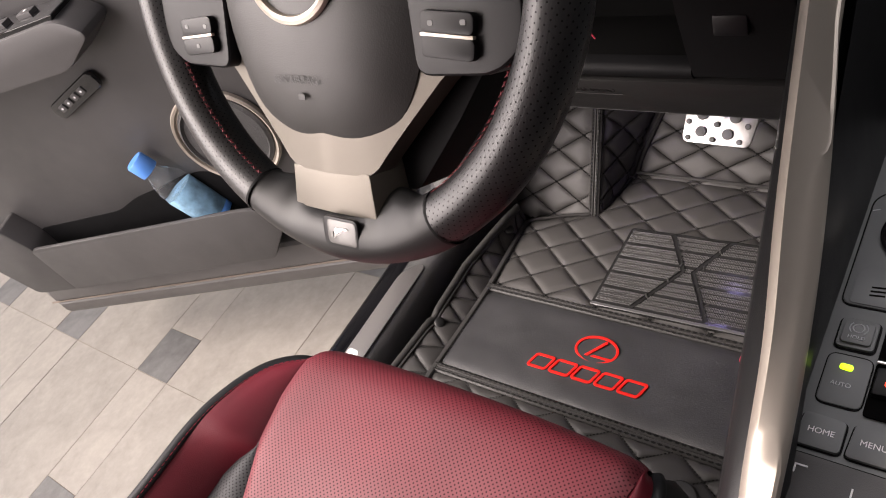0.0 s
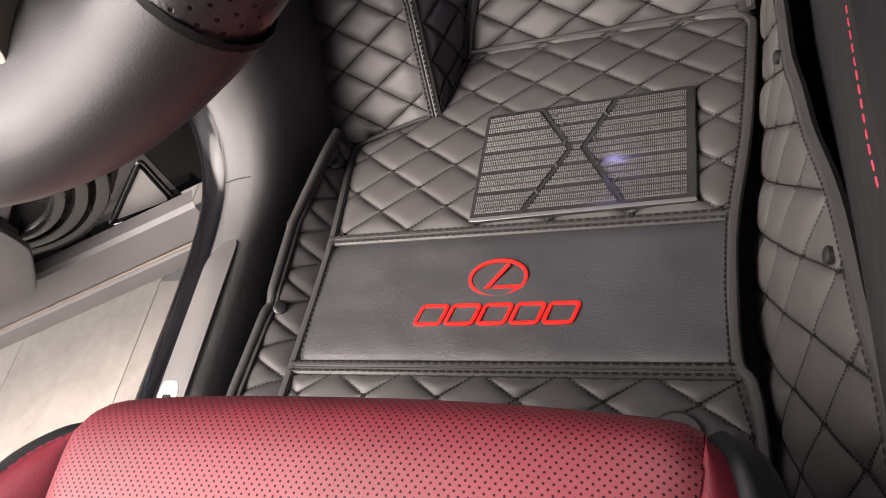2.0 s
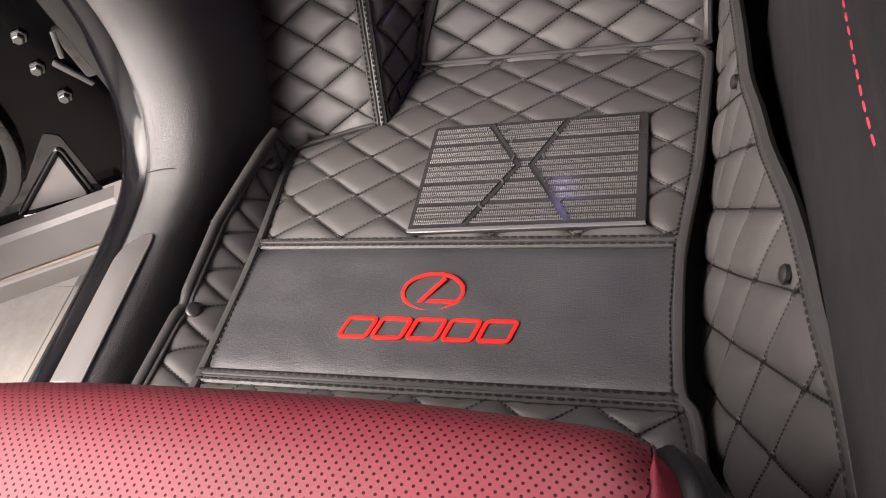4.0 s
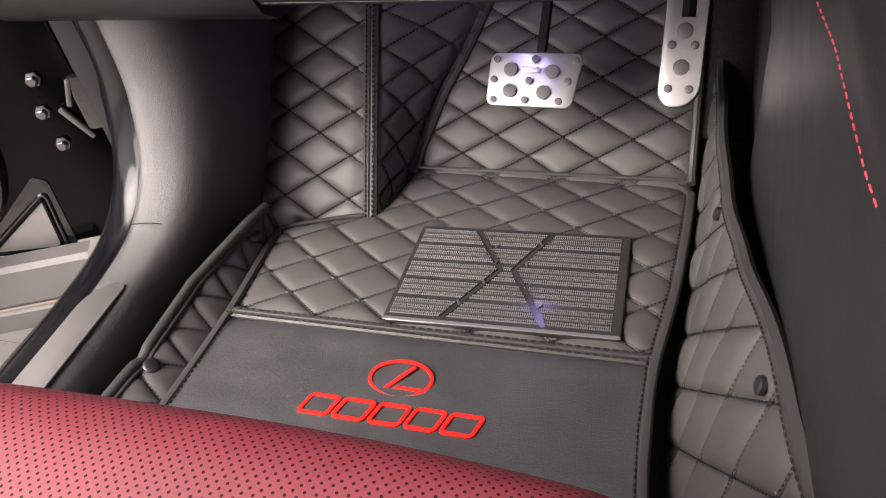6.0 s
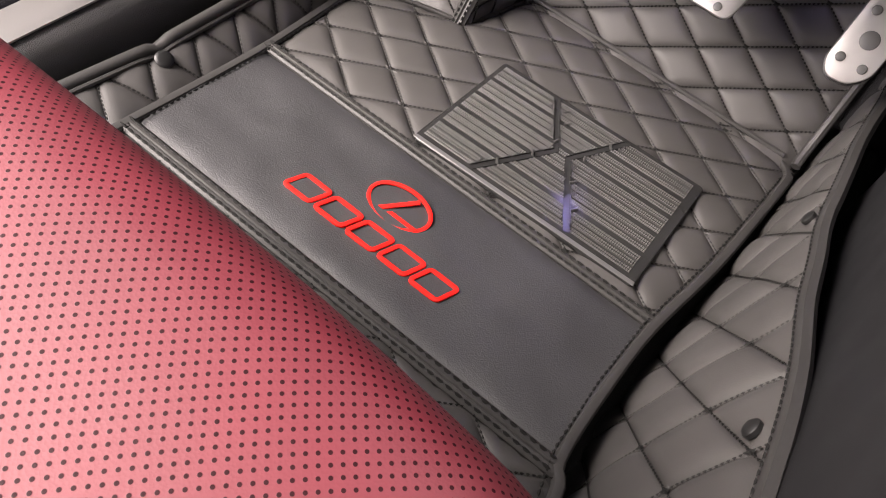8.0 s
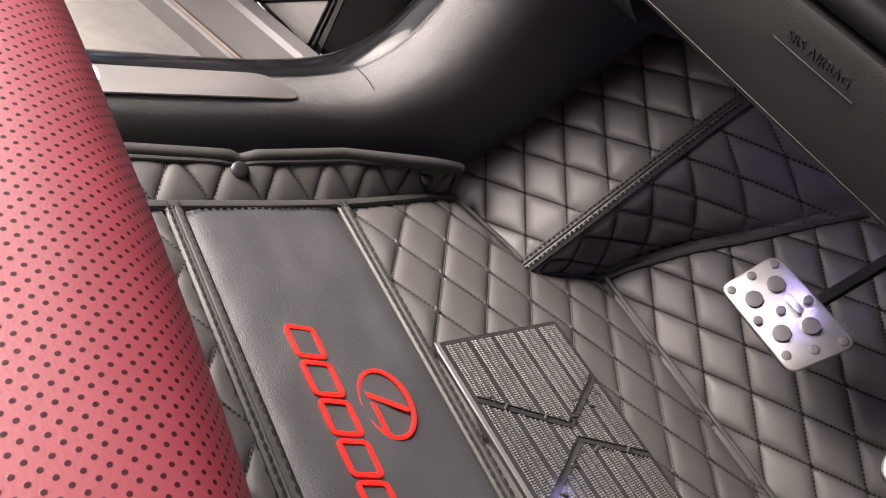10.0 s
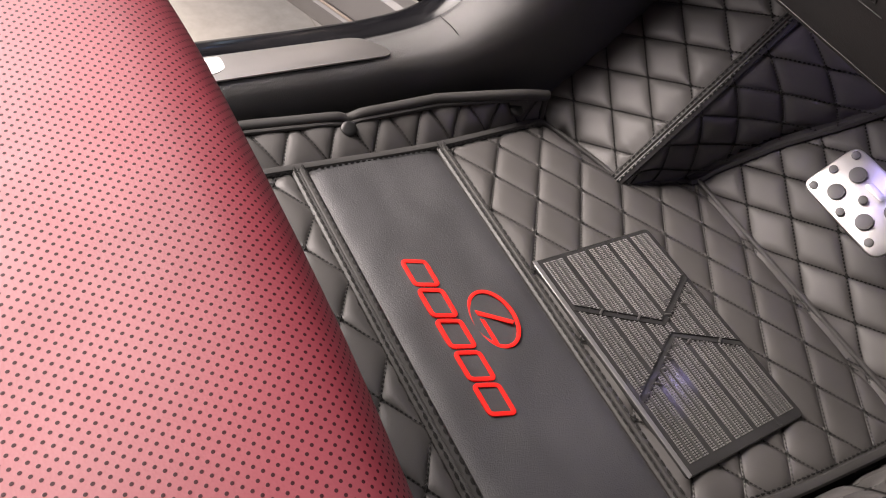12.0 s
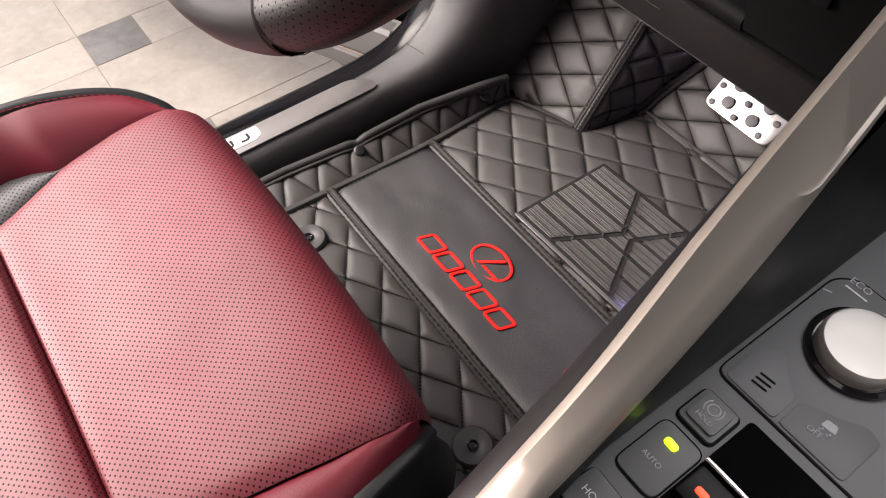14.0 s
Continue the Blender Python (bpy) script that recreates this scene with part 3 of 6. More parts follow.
def door_sill():
    lab = "black plastic door sill sweeping up into the front pillar trim"
    t = thing("door_sill", pose(-0.31, 0.1, 0.04), lab, "door sill", kind="structure")
    # path of the opening's edge, along the sill and up the pillar
    ys = [(-0.9, 0.036), (-0.4, 0.036), (-0.05, 0.036), (0.07, 0.036), (0.15, 0.041), (0.20, 0.056), (0.24, 0.092), (0.265, 0.145), (0.275, 0.20), (0.272, 0.30), (0.262, 0.42), (0.245, 0.60)]
    path = smooth_path([(0, y, z) for y, z in ys], 7)

    def strip(cols, name, mat, label, nv=None):
        # cols: offsets (x, inward normal distance) across the trim, constant along the path
        verts, faces = [], []
        n = len(path)
        for i, p in enumerate(path):
            d = (path[min(i + 1, n - 1)] - path[max(i - 1, 0)]).normalized()
            nn = Vector((0, -d.z, d.y))          # points up from the sill, back from the pillar
            grow = interp(p.y + max(0, p.z - 0.06), [0.12, 0.30], [0.0, 1.0])
            for x, h, gx, gh in cols:
                q = p + nn * (h + gh * grow)
                verts.append((x + gx * grow, q.y, q.z))
        k = len(cols)
        for i in range(n - 1):
            for j in range(k - 1):
                faces.append((i * k + j, i * k + j + 1, (i + 1) * k + j + 1, (i + 1) * k + j))
        ob = raw_part(name, verts, faces, mat, t, label, angle=50)
        mod = ob.modifiers.new("thickness", 'SOLIDIFY')
        mod.thickness, mod.offset = 0.002, -1
        return ob
    trim = [(-0.330, -0.004, 0, 0), (-0.3285, 0.001, 0, 0), (-0.322, 0.0035, 0, 0.001), (-0.310, 0.0048, 0.004, -0.002), (-0.299, 0.0048, 0.012, -0.010), (-0.289, 0.003, 0.020, -0.024), (-0.281, -0.006, 0.022, -0.044),
            (-0.276, -0.020, 0.018, -0.070), (-0.273, -0.040, 0.014, -0.100), (-0.271, -0.062, 0.008, -0.150), (-0.270, -0.085, 0.0, -0.24)]
    strip(trim, "sill_trim", M_PLASTIC, "grained black sill and kick panel")
    gloss = [(-0.384, -0.075, 0, 0), (-0.380, -0.024, 0, 0), (-0.372, -0.010, 0, 0), (-0.360, -0.004, 0, 0), (-0.345, -0.0025, 0, 0), (-0.334, -0.002, 0, 0), (-0.331, -0.003, 0, 0), (-0.3305, -0.012, 0, 0)]
    strip(gloss, "seal_strip", M_SEAL, "black rubber weather strip")
    # edge highlight between seal and trim, put in as a thin tube
    part("trim_edge", tube([p + Vector((-0.3290, 0, 0)) + Vector((0, 0.0012, 0.0012)) for p in path[20:]], 0.0006, 6), M_SHELL, t, "thin tube added as the highlight along the trim edge")
    # thin joint where the kick panel meets the sill
    j = [(-0.323, 0.190, 0.0605), (-0.305, 0.193, 0.0615), (-0.294, 0.199, 0.056), (-0.285, 0.206, 0.047), (-0.2775, 0.211, 0.034), (-0.2735, 0.214, 0.016)]
    part("trim_joint", tube(smooth_path(j, 5), 0.0005, 6), M_DARK, t)
    # scuff plate with printed mark
    out = [(-0.326, -0.42), (-0.2915, -0.42), (-0.2915, 0.118), (-0.295, 0.123), (-0.307, 0.121), (-0.3235, 0.101), (-0.326, 0.09)]
    plate = part("scuff_plate", prism(round_poly(out, 0.004), 0.0022, Matrix.Translation((0, 0, 0.0422)), 0.0006), M_STEEL, t, "brushed steel scuff plate with worn reflections")
    mark = [(-0.3225, -0.30), (-0.3005, -0.30), (-0.3005, -0.052), (-0.3055, -0.042), (-0.3225, -0.042)]
    part("mark_ground", prism(round_poly(mark, 0.004), 0.0008, Matrix.Translation((0, 0, 0.0444)), 0.0001, 1), M_WHITE, plate, "white printed ground")
    for k in range(5):
        y = -0.058 - 0.022 * k
        part("mark_bar", box((0.010, 0.0035, 0.0005), pose(-0.312, y, 0.0455), 0.0001, 1), M_GLOSS, plate)
        part("mark_bar", box((0.0035, 0.011, 0.0005), pose(-0.3065, y - 0.006, 0.0455), 0.0001, 1), M_GLOSS, plate)
    # body side under the door opening
    b = box((0.07, 2.2, 0.16), pose(-0.398, -0.10, -0.150), 0.02, 3)
    part("sill_body", b, M_GLOSS, t, "gloss black painted sill body")
    b = box((0.03, 0.52, 0.62), pose(-0.315, 0.56, 0.20), 0.005)
    part("kick_wall", b, M_DARK, t, "black kick wall")
    # pillar body in front of the opening
    b = box((0.05, 0.30, 0.95), pose(-0.372, 0.43, 0.32), 0.012, 3)
    part("hinge_pillar", b, M_SEAL, t, "gloss black hinge pillar")
    return t


door_sill()


# ---- floor mat ----
MAT_LEFT = [(-0.40, -0.206), (0.0, -0.2065), (0.13, -0.2085), (0.20, -0.214), (0.27, -0.2215), (0.285, -0.2215)]
MAT_RIGHT = [(-0.40, 0.232), (-0.06, 0.226), (0.0, 0.211), (0.07, 0.209), (0.14, 0.2115), (0.24, 0.2255), (0.33, 0.233), (0.40, 0.2375), (0.412, 0.237)]


def mat_outline():
    left = [(x, y) for y, x in MAT_LEFT]
    front = [(-0.2175, 0.296), (-0.200, 0.3055), (-0.170, 0.3175), (-0.146, 0.3265), (-0.126, 0.3330), (-0.112, 0.352), (-0.107, 0.375), (-0.104, 0.395), (-0.100, 0.420), (-0.095, 0.435), (-0.08, 0.4415), (0.07, 0.436), (0.205, 0.4325), (0.228, 0.426), (0.2365, 0.413)]
    right = [(x, y) for y, x in MAT_RIGHT[::-1]]
    return left + front + right


def floor_mat():
    lab = "black quilted leatherette floor mat with red stitched emblem"
    t = thing("floor_mat", pose(0, 0.1, 0), lab, "floor mat")
    outline = mat_outline()
    inside = in_poly(outline)
    dep = edge_depth(outline)

    def f(u, v):
        return (u, v, zm(v))
    # plain backing sheet that gives the mat its body
    b = bmesh.new()
    top = [b.verts.new((x, y, zm(y) - 0.002)) for x, y in outline]
    fc = b.faces.new(top)
    ex = bmesh.ops.extrude_face_region(b, geom=[fc])
    bmesh.ops.translate(b, verts=[v for v in ex["geom"] if isinstance(v, bmesh.types.BMVert)], vec=(0, 0, -0.011))
    part("backing", b, M_RUBBER, t, "black foam backing")

    def bx(y, side):
        return interp(y, [q[0] for q in side], [q[1] for q in side])

    dashes, bold = [], []
    # front quilted field
    v1, f1, d1 = quilt(f, lambda u, v: v > 0.148 and inside(u, v), 0.0794, 0.0593, -0.1573, 0.2451, (-0.24, 0.25), (0.14, 0.45), 0.0050, 1, lambda u, v: min(v - 0.150, dep(u, v) - 0.002))
    raw_part("front_quilt", v1, f1, M_QUILT, t, "diamond quilted front field")
    dashes += d1
    v2, f2, d2 = quilt(f, lambda u, v: v < -0.014 and inside(u, v), 0.0745, 0.0502, -0.0421, -0.0374, (-0.24, 0.25), (-0.34, 0.0), 0.0052, 2, lambda u, v: min(-0.014 - v, dep(u, v) - 0.002))
    raw_part("rear_quilt", v2, f2, M_QUILT, t, "diamond quilted rear field")
    dashes += d2
    # smooth band between the seams
    us = np.linspace(-0.209, 0.212, 110)
    vs = np.linspace(-0.001, 0.141, 44)

    def band(u, v):
        k = (v + 0.001) / 0.142
        e = min(k, 1 - k) * 0.142
        soft = 0.0035 * (1 - math.exp(-max(0.0, e) / 0.008))
        wave = 0.0016 * noise.noise(Vector((u * 12, v * 17, 0.3))) + 0.0007 * noise.noise(Vector((u * 34, v * 40, 3.1)))
        return (u, v, zm(v) + soft + wave)
    vv, ff, _ = sheet(band, us, vs)
    raw_part("plain_band", vv, ff, M_BAND, t, "smooth black band")
    # flat double hems across the mat
    for yc, wid, nm in ((0.1475, 0.0125, "front_hem"), (-0.0085, 0.0145, "rear_hem")):
        path = [(x, yc, zm(yc) + 0.002) for x in np.linspace(bx(yc, MAT_LEFT), bx(yc, MAT_RIGHT), 24)]
        prof = [(-wid / 2, -0.002), (-wid / 2, 0.001), (-wid * 0.36, 0.0028), (-wid * 0.08, 0.0030), (0, 0.0016), (wid * 0.08, 0.0030), (wid * 0.36, 0.0028), (wid / 2, 0.001), (wid / 2, -0.002)]
        part(nm, sweep(path, prof), M_HEM, t, "folded hem with twin stitching")
        for s in (-0.30, 0.30):
            bold += dash_line([(p[0], p[1] + s * wid, p[2] + 0.0028) for p in path], 0.0056, 0.0026)
    # piping round the edge
    edge = smooth_path([(x, y, zm(y) + 0.002) for x, y in outline], 5)
    prof = [(-0.0045, -0.007), (-0.0050, 0.000), (-0.0032, 0.0030), (0.0, 0.0038), (0.0032, 0.0030), (0.0050, 0.000), (0.0045, -0.007)]
    part("edge_piping", sweep(edge, prof, scale=lambda k: interp(k, [0.17, 0.22, 0.64, 0.70], [1.0, 0.45, 0.45, 1.0])), M_HEM, t, "raised leatherette edge piping")
    right_line = [(bx(y, MAT_RIGHT) - 0.0065, y, zm(y) + 0.0035) for y in np.linspace(-0.1, 0.405, 60)]
    dashes += dash_line(right_line, 0.0042, 0.0020)
    left_line = [(bx(y, MAT_LEFT) + 0.006, y, zm(y) + 0.0035) for y in np.linspace(-0.1, 0.28, 50)]
    dashes += dash_line(left_line, 0.0042, 0.0020)
    vs_, fs_ = stitches(dashes)
    raw_part("stitching", vs_, fs_, M_THREAD, t, "black seam stitching", kind="stuff")
    vs_, fs_ = stitches(bold, 0.0013, 0.0011)
    raw_part("hem_stitching", vs_, fs_, M_THREAD, t, "thick black hem stitching", kind="stuff")

    # heel pad
    hz = 0.0035
    c = [(-0.0485, 0.3115), (0.1795, 0.3185), (0.1815, 0.1625), (-0.0445, 0.1565)]

    def on(u, v):
        a = Vector(c[3]).lerp(Vector(c[2]), u)
        d = Vector(c[0]).lerp(Vector(c[1]), u)
        p = a.lerp(d, v)
        return p.x, p.y
    plate_bm = prism(round_poly(c, 0.006), 0.0065, None, 0.0022, 3)
    for v in plate_bm.verts:
        v.co.z += zm(v.co.y) + hz - 0.002
    pad = part("heel_pad", plate_bm, M_PADBASE, t, "moulded black rubber heel pad")
    low = prism([on(0.0, 0.0), on(1.0, 0.0), on(0.995, 0.030), on(0.006, 0.030)], 0.0012, None, 0.0005, 1)
    for v in low.verts:
        v.co.z += zm(v.co.y) + hz + 0.0040
    part("front_lip", low, surface("worn rubber lip", (0.10, 0.10, 0.10), 0.38, vary=0.1, grain=500, bump=0.05), pad, "shiny worn lip of the heel pad")
    arms = [[(0.285, 0.97), (0.445, 0.55), (0.255, 0.05)], [(0.645, 0.97), (0.505, 0.55), (0.690, 0.05)]]

    def near_arm(u, v, w=0.0125):
        for arm in arms:
            for (a, b2) in zip(arm, arm[1:]):
                pa, pb = Vector((a[0], a[1] * 0.68)), Vector((b2[0], b2[1] * 0.68))
                p = Vector((u, v * 0.68))
                s = max(0, min(1, (p - pa).dot(pb - pa) / (pb - pa).length_squared))
                if (p - pa - (pb - pa) * s).length < w:
                    return True
        return False
    sv, sf = [], []
    rows, cols = 30, 104
    span = rows + 14 * 0.55 + 4 * 0.9

    def row_v(r):
        return 0.062 + 0.900 * (r + 0.5 + (r // 2) * 0.55 + (r // 6) * 0.9) / span
    dv = 0.900 / span * 0.49
    for r in range(rows):
        v = row_v(r)
        for q in range(cols):
            u = 0.026 + 0.938 * q / cols
            du = 0.938 / cols * 0.40
            if near_arm(u, v):
                continue
            k0 = len(sv)
            for (a, b2) in ((-du, -dv), (du, -dv), (du, dv), (-du, dv)):
                x, y = on(u + a, v + b2)
                sv.append((x, y, zm(y) + hz + 0.0042))
            x, y = on(u, v)
            sv.append((x, y, zm(y) + hz + 0.0042 + 0.0015))
            sf += [(k0, k0 + 1, k0 + 4), (k0 + 1, k0 + 2, k0 + 4), (k0 + 2, k0 + 3, k0 + 4), (k0 + 3, k0, k0 + 4)]
    raw_part("studs", sv, sf, surface("rubber studs", (0.11, 0.108, 0.105), 0.38, grain=800, bump=0.1), pad, "rows of tiny rubber studs", kind="stuff", angle=20)
    # flat crossing grooves with crisp edges
    for arm in arms:
        line = []
        for (a, b2) in zip(arm, arm[1:]):
            for q in np.linspace(0, 1, 8):
                x, y = on(a[0] + (b2[0] - a[0]) * q, a[1] + (b2[1] - a[1]) * q)
                line.append((x, y, zm(y) + hz + 0.0043))
        line = line[:8] + line[9:]
        part("cross_groove", sweep(line, [(-0.0031, -0.001), (-0.0031, 0.0016), (-0.0025, 0.0016), (-0.0024, 0.0004), (0.0024, 0.0004), (0.0025, 0.0016), (0.0031, 0.0016), (0.0031, -0.001)]), M_PADBASE, pad, "smooth crossing groove", angle=20)
    # thin rails between the paired rows, broken at the crossing grooves
    rv, rf = [], []
    for g in range(5):
        for r in (6 * g + 1, 6 * g + 3):
            v = (row_v(r) + row_v(r + 1)) / 2
            run = []
            for q in np.linspace(0.026, 0.958, 92):
                if near_arm(q, v, 0.016):
                    if len(run) > 3:
                        runs = [run[0], run[-1]]
                    else:
                        runs = None
                    run = []
                else:
                    run.append(q)
                    runs = [run[0], run[-1]] if q > 0.957 else None
                if runs:
                    k0 = len(rv)
                    for uu in runs:
                        for o, hh in ((-dv * 0.55, 0.0040), (-dv * 0.35, 0.0056), (dv * 0.35, 0.0056), (dv * 0.55, 0.0040)):
                            x, y = on(uu, v + o)
                            rv.append((x, y, zm(y) + hz + hh))
                    rf += [(k0 + j, k0 + j + 1, k0 + j + 5, k0 + j + 4) for j in range(3)] + [(k0, k0 + 1, k0 + 2, k0 + 3), (k0 + 4, k0 + 5, k0 + 6, k0 + 7)]
    raw_part("rail_strip", rv, rf, M_RUBBER, pad, "thin raised rubber rails", kind="stuff", angle=20)
    # rail ends turned back beside the crossing grooves
    for g in range(5):
        va, vb = (row_v(6 * g + 1) + row_v(6 * g + 2)) / 2, (row_v(6 * g + 3) + row_v(6 * g + 4)) / 2
        for side in (-1, 1):
            us_ = [q for q in np.linspace(0.03, 0.955, 120) if near_arm(q, (va + vb) / 2, 0.016)]
            ends = [min(us_) - 0.012] if side < 0 else [max(us_) + 0.012]
            for ue in ends:
                xa, ya = on(ue, va)
                xb, yb = on(ue, vb)
                part("rail_end", sweep([(xa, ya, zm(ya) + hz + 0.0042), (xb, yb, zm(yb) + hz + 0.0042)], [(-0.0008, 0.0), (-0.0005, 0.0016), (0.0005, 0.0016), (0.0008, 0.0)]), M_RUBBER, pad)
    # short raised marks beside the crossing grooves
    for (u, v, r) in ((0.36, 0.90, 60), (0.40, 0.80, 60), (0.42, 0.62, 70), (0.385, 0.42, -55), (0.31, 0.20, -55), (0.60, 0.84, -55), (0.555, 0.62, -70), (0.585, 0.40, 55), (0.66, 0.22, 55)):
        x, y = on(u, v)
        part("rib_mark", box((0.0075, 0.0022, 0.0022), pose(x, y, zm(y) + hz + 0.0056, 0, 0, r), 0.0007, 1), M_RUBBER, pad)

    # emblem and wordmark as plain red shapes
    ez = lambda y: zm(y) + 0.0046
    ring = [(-0.002 + 0.0285 * math.cos(a), 0.0875 + 0.0195 * math.sin(a), ez(0.0875)) for a in np.linspace(0, 2 * math.pi, 56, endpoint=False)]
    emb = part("emblem_ring", sweep(ring, [(-0.0017, -0.001), (-0.0017, 0.0006), (0.0, 0.0011), (0.0017, 0.0006), (0.0017, -0.001)], closed=True), M_RED_EMB, t, "red embroidered oval ring")
    part("emblem_bar", prism([(-0.0150, 0.0755), (-0.0095, 0.0755), (0.0095, 0.1000), (0.0065, 0.1035)], 0.0014, Matrix.Translation((0, 0, ez(0.08) - 0.0006)), 0.0004, 1), M_RED_EMB, emb, "red slanted emblem bar")
    part("emblem_bar", prism([(-0.0060, 0.0755), (0.0225, 0.0755), (0.0235, 0.0790), (-0.0030, 0.0790)], 0.0014, Matrix.Translation((0, 0, ez(0.08) - 0.0006)), 0.0004, 1), M_RED_EMB, emb, "red level emblem bar")
    # the wordmark as a row of plain slanted outlines
    y0, y1, lean = 0.0372, 0.0572, 0.0062
    for xa, wid in ((-0.0800, 0.0262), (-0.0478, 0.0270), (-0.0150, 0.0262), (0.0172, 0.0254), (0.0485, 0.0262)):
        pts = round_poly([(xa, y0), (xa + wid, y0), (xa + wid + lean, y1), (xa + lean, y1)], 0.0035, 4)
        part("wordmark_shape", sweep([(x, y, ez(y)) for x, y in pts], [(-0.0019, -0.001), (-0.0018, 0.0007), (0.0, 0.0012), (0.0018, 0.0007), (0.0019, -0.001)], closed=True), M_RED_EMB, emb, "red slanted embroidered outline")
    # eyelet clips that hold the mat down
    for x, y in ((0.166, -0.067), (-0.150, -0.069)):
        m = Matrix.Translation((x, y, zm(y) + 0.004))
        clip = part("mat_clip", lathe([(0.021, -0.004), (0.0215, 0.002), (0.019, 0.0048), (0.010, 0.0052), (0.0075, 0.0040), (0.0055, 0.0042)], 32, m), M_RUBBER, t, "round black plastic mat clip")
        part("clip_eyelet", lathe([(0.0052, 0.004), (0.0054, 0.0066), (0.0042, 0.0072), (0.0034, 0.0050)], 20, m), M_GLOSS, clip, "dark metal eyelet")

    # side flap along the sill
    def flap_pt(u, v):
        xl = interp(u, [-0.4, 0.13, 0.20, 0.285], [-0.2115, -0.2125, -0.2185, -0.2265])
        xt = interp(u, [-0.4, -0.04, 0.06, 0.16, 0.22, 0.26, 0.295], [-0.268, -0.264, -0.2535, -0.2545, -0.2440, -0.2365, -0.2325])
        zt = interp(u, [-0.4, 0.06, 0.16, 0.26, 0.295], [0.014, 0.011, 0.012, 0.012, 0.006])
        k = v / 0.055
        zb = zm(u) - 0.004
        return (xl + (xt - xl) * k, u, zb + (zt - zb) * k + 0.003 * math.sin(math.pi * k))
    v3, f3, d3 = quilt(flap_pt, lambda u, v: -0.012 < v < 0.052 and u < 0.292, 0.047, 0.104, 0.097 - 0.0235, 0.0, (-0.25, 0.30), (-0.012, 0.055), 0.0038, 3, lambda u, v: min(v + 0.012, 0.053 - v, 0.292 - u))
    flap = raw_part("side_flap", v3, f3, M_QUILT, t, "upright quilted side flap")
    welt = [Vector(flap_pt(u, 0.0425)) + Vector((0.0015, 0, 0.0034 - 0.003 * math.exp(-((u - 0.055) / 0.010) ** 2))) for u in np.linspace(-0.25, 0.290, 70)]
    part("flap_welt", sweep(welt, circle(0.0026, 8)), M_HEM, flap, "thin welt under the rolled edge")
    d3 += dash_line([p + Vector((-0.0034, 0, 0.0018)) for p in welt], 0.0042, 0.0020)
    vs_, fs_ = stitches(d3)
    raw_part("flap_stitching", vs_, fs_, M_THREAD, flap, kind="stuff")
    top = [flap_pt(u, 0.0505) for u in np.linspace(-0.25, 0.294, 70)]
    top = [(p[0] + 0.001, p[1], p[2] + 0.0035 - 0.005 * math.exp(-((p[1] - 0.060) / 0.007) ** 2)) for p in top]
    part("flap_piping", sweep(top, circle(0.0070, 12, 0.85, 0.85)), M_HEM, flap, "rolled top edge")
    endp = [flap_pt(0.293, v) for v in np.linspace(0, 0.054, 8)]
    part("flap_end", sweep(endp, circle(0.004, 8), up=(0, 1, 0)), M_HEM, flap)
    for u, v in ((0.0555, 0.034), (0.2535, 0.026)):
        p = Vector(flap_pt(u, v))
        nn = Vector((0.46, 0, 0.89)).normalized()
        part("snap_button", lathe([(0.0078, -0.0040), (0.0080, 0.0010), (0.0070, 0.0020), (0.0045, 0.0027), (0.0018, 0.0029)], 24, frame_at(p + nn * 0.0036, nn, (0, 1, 0))), M_SNAP, flap, "domed black snap button")
    return t


floor_mat()


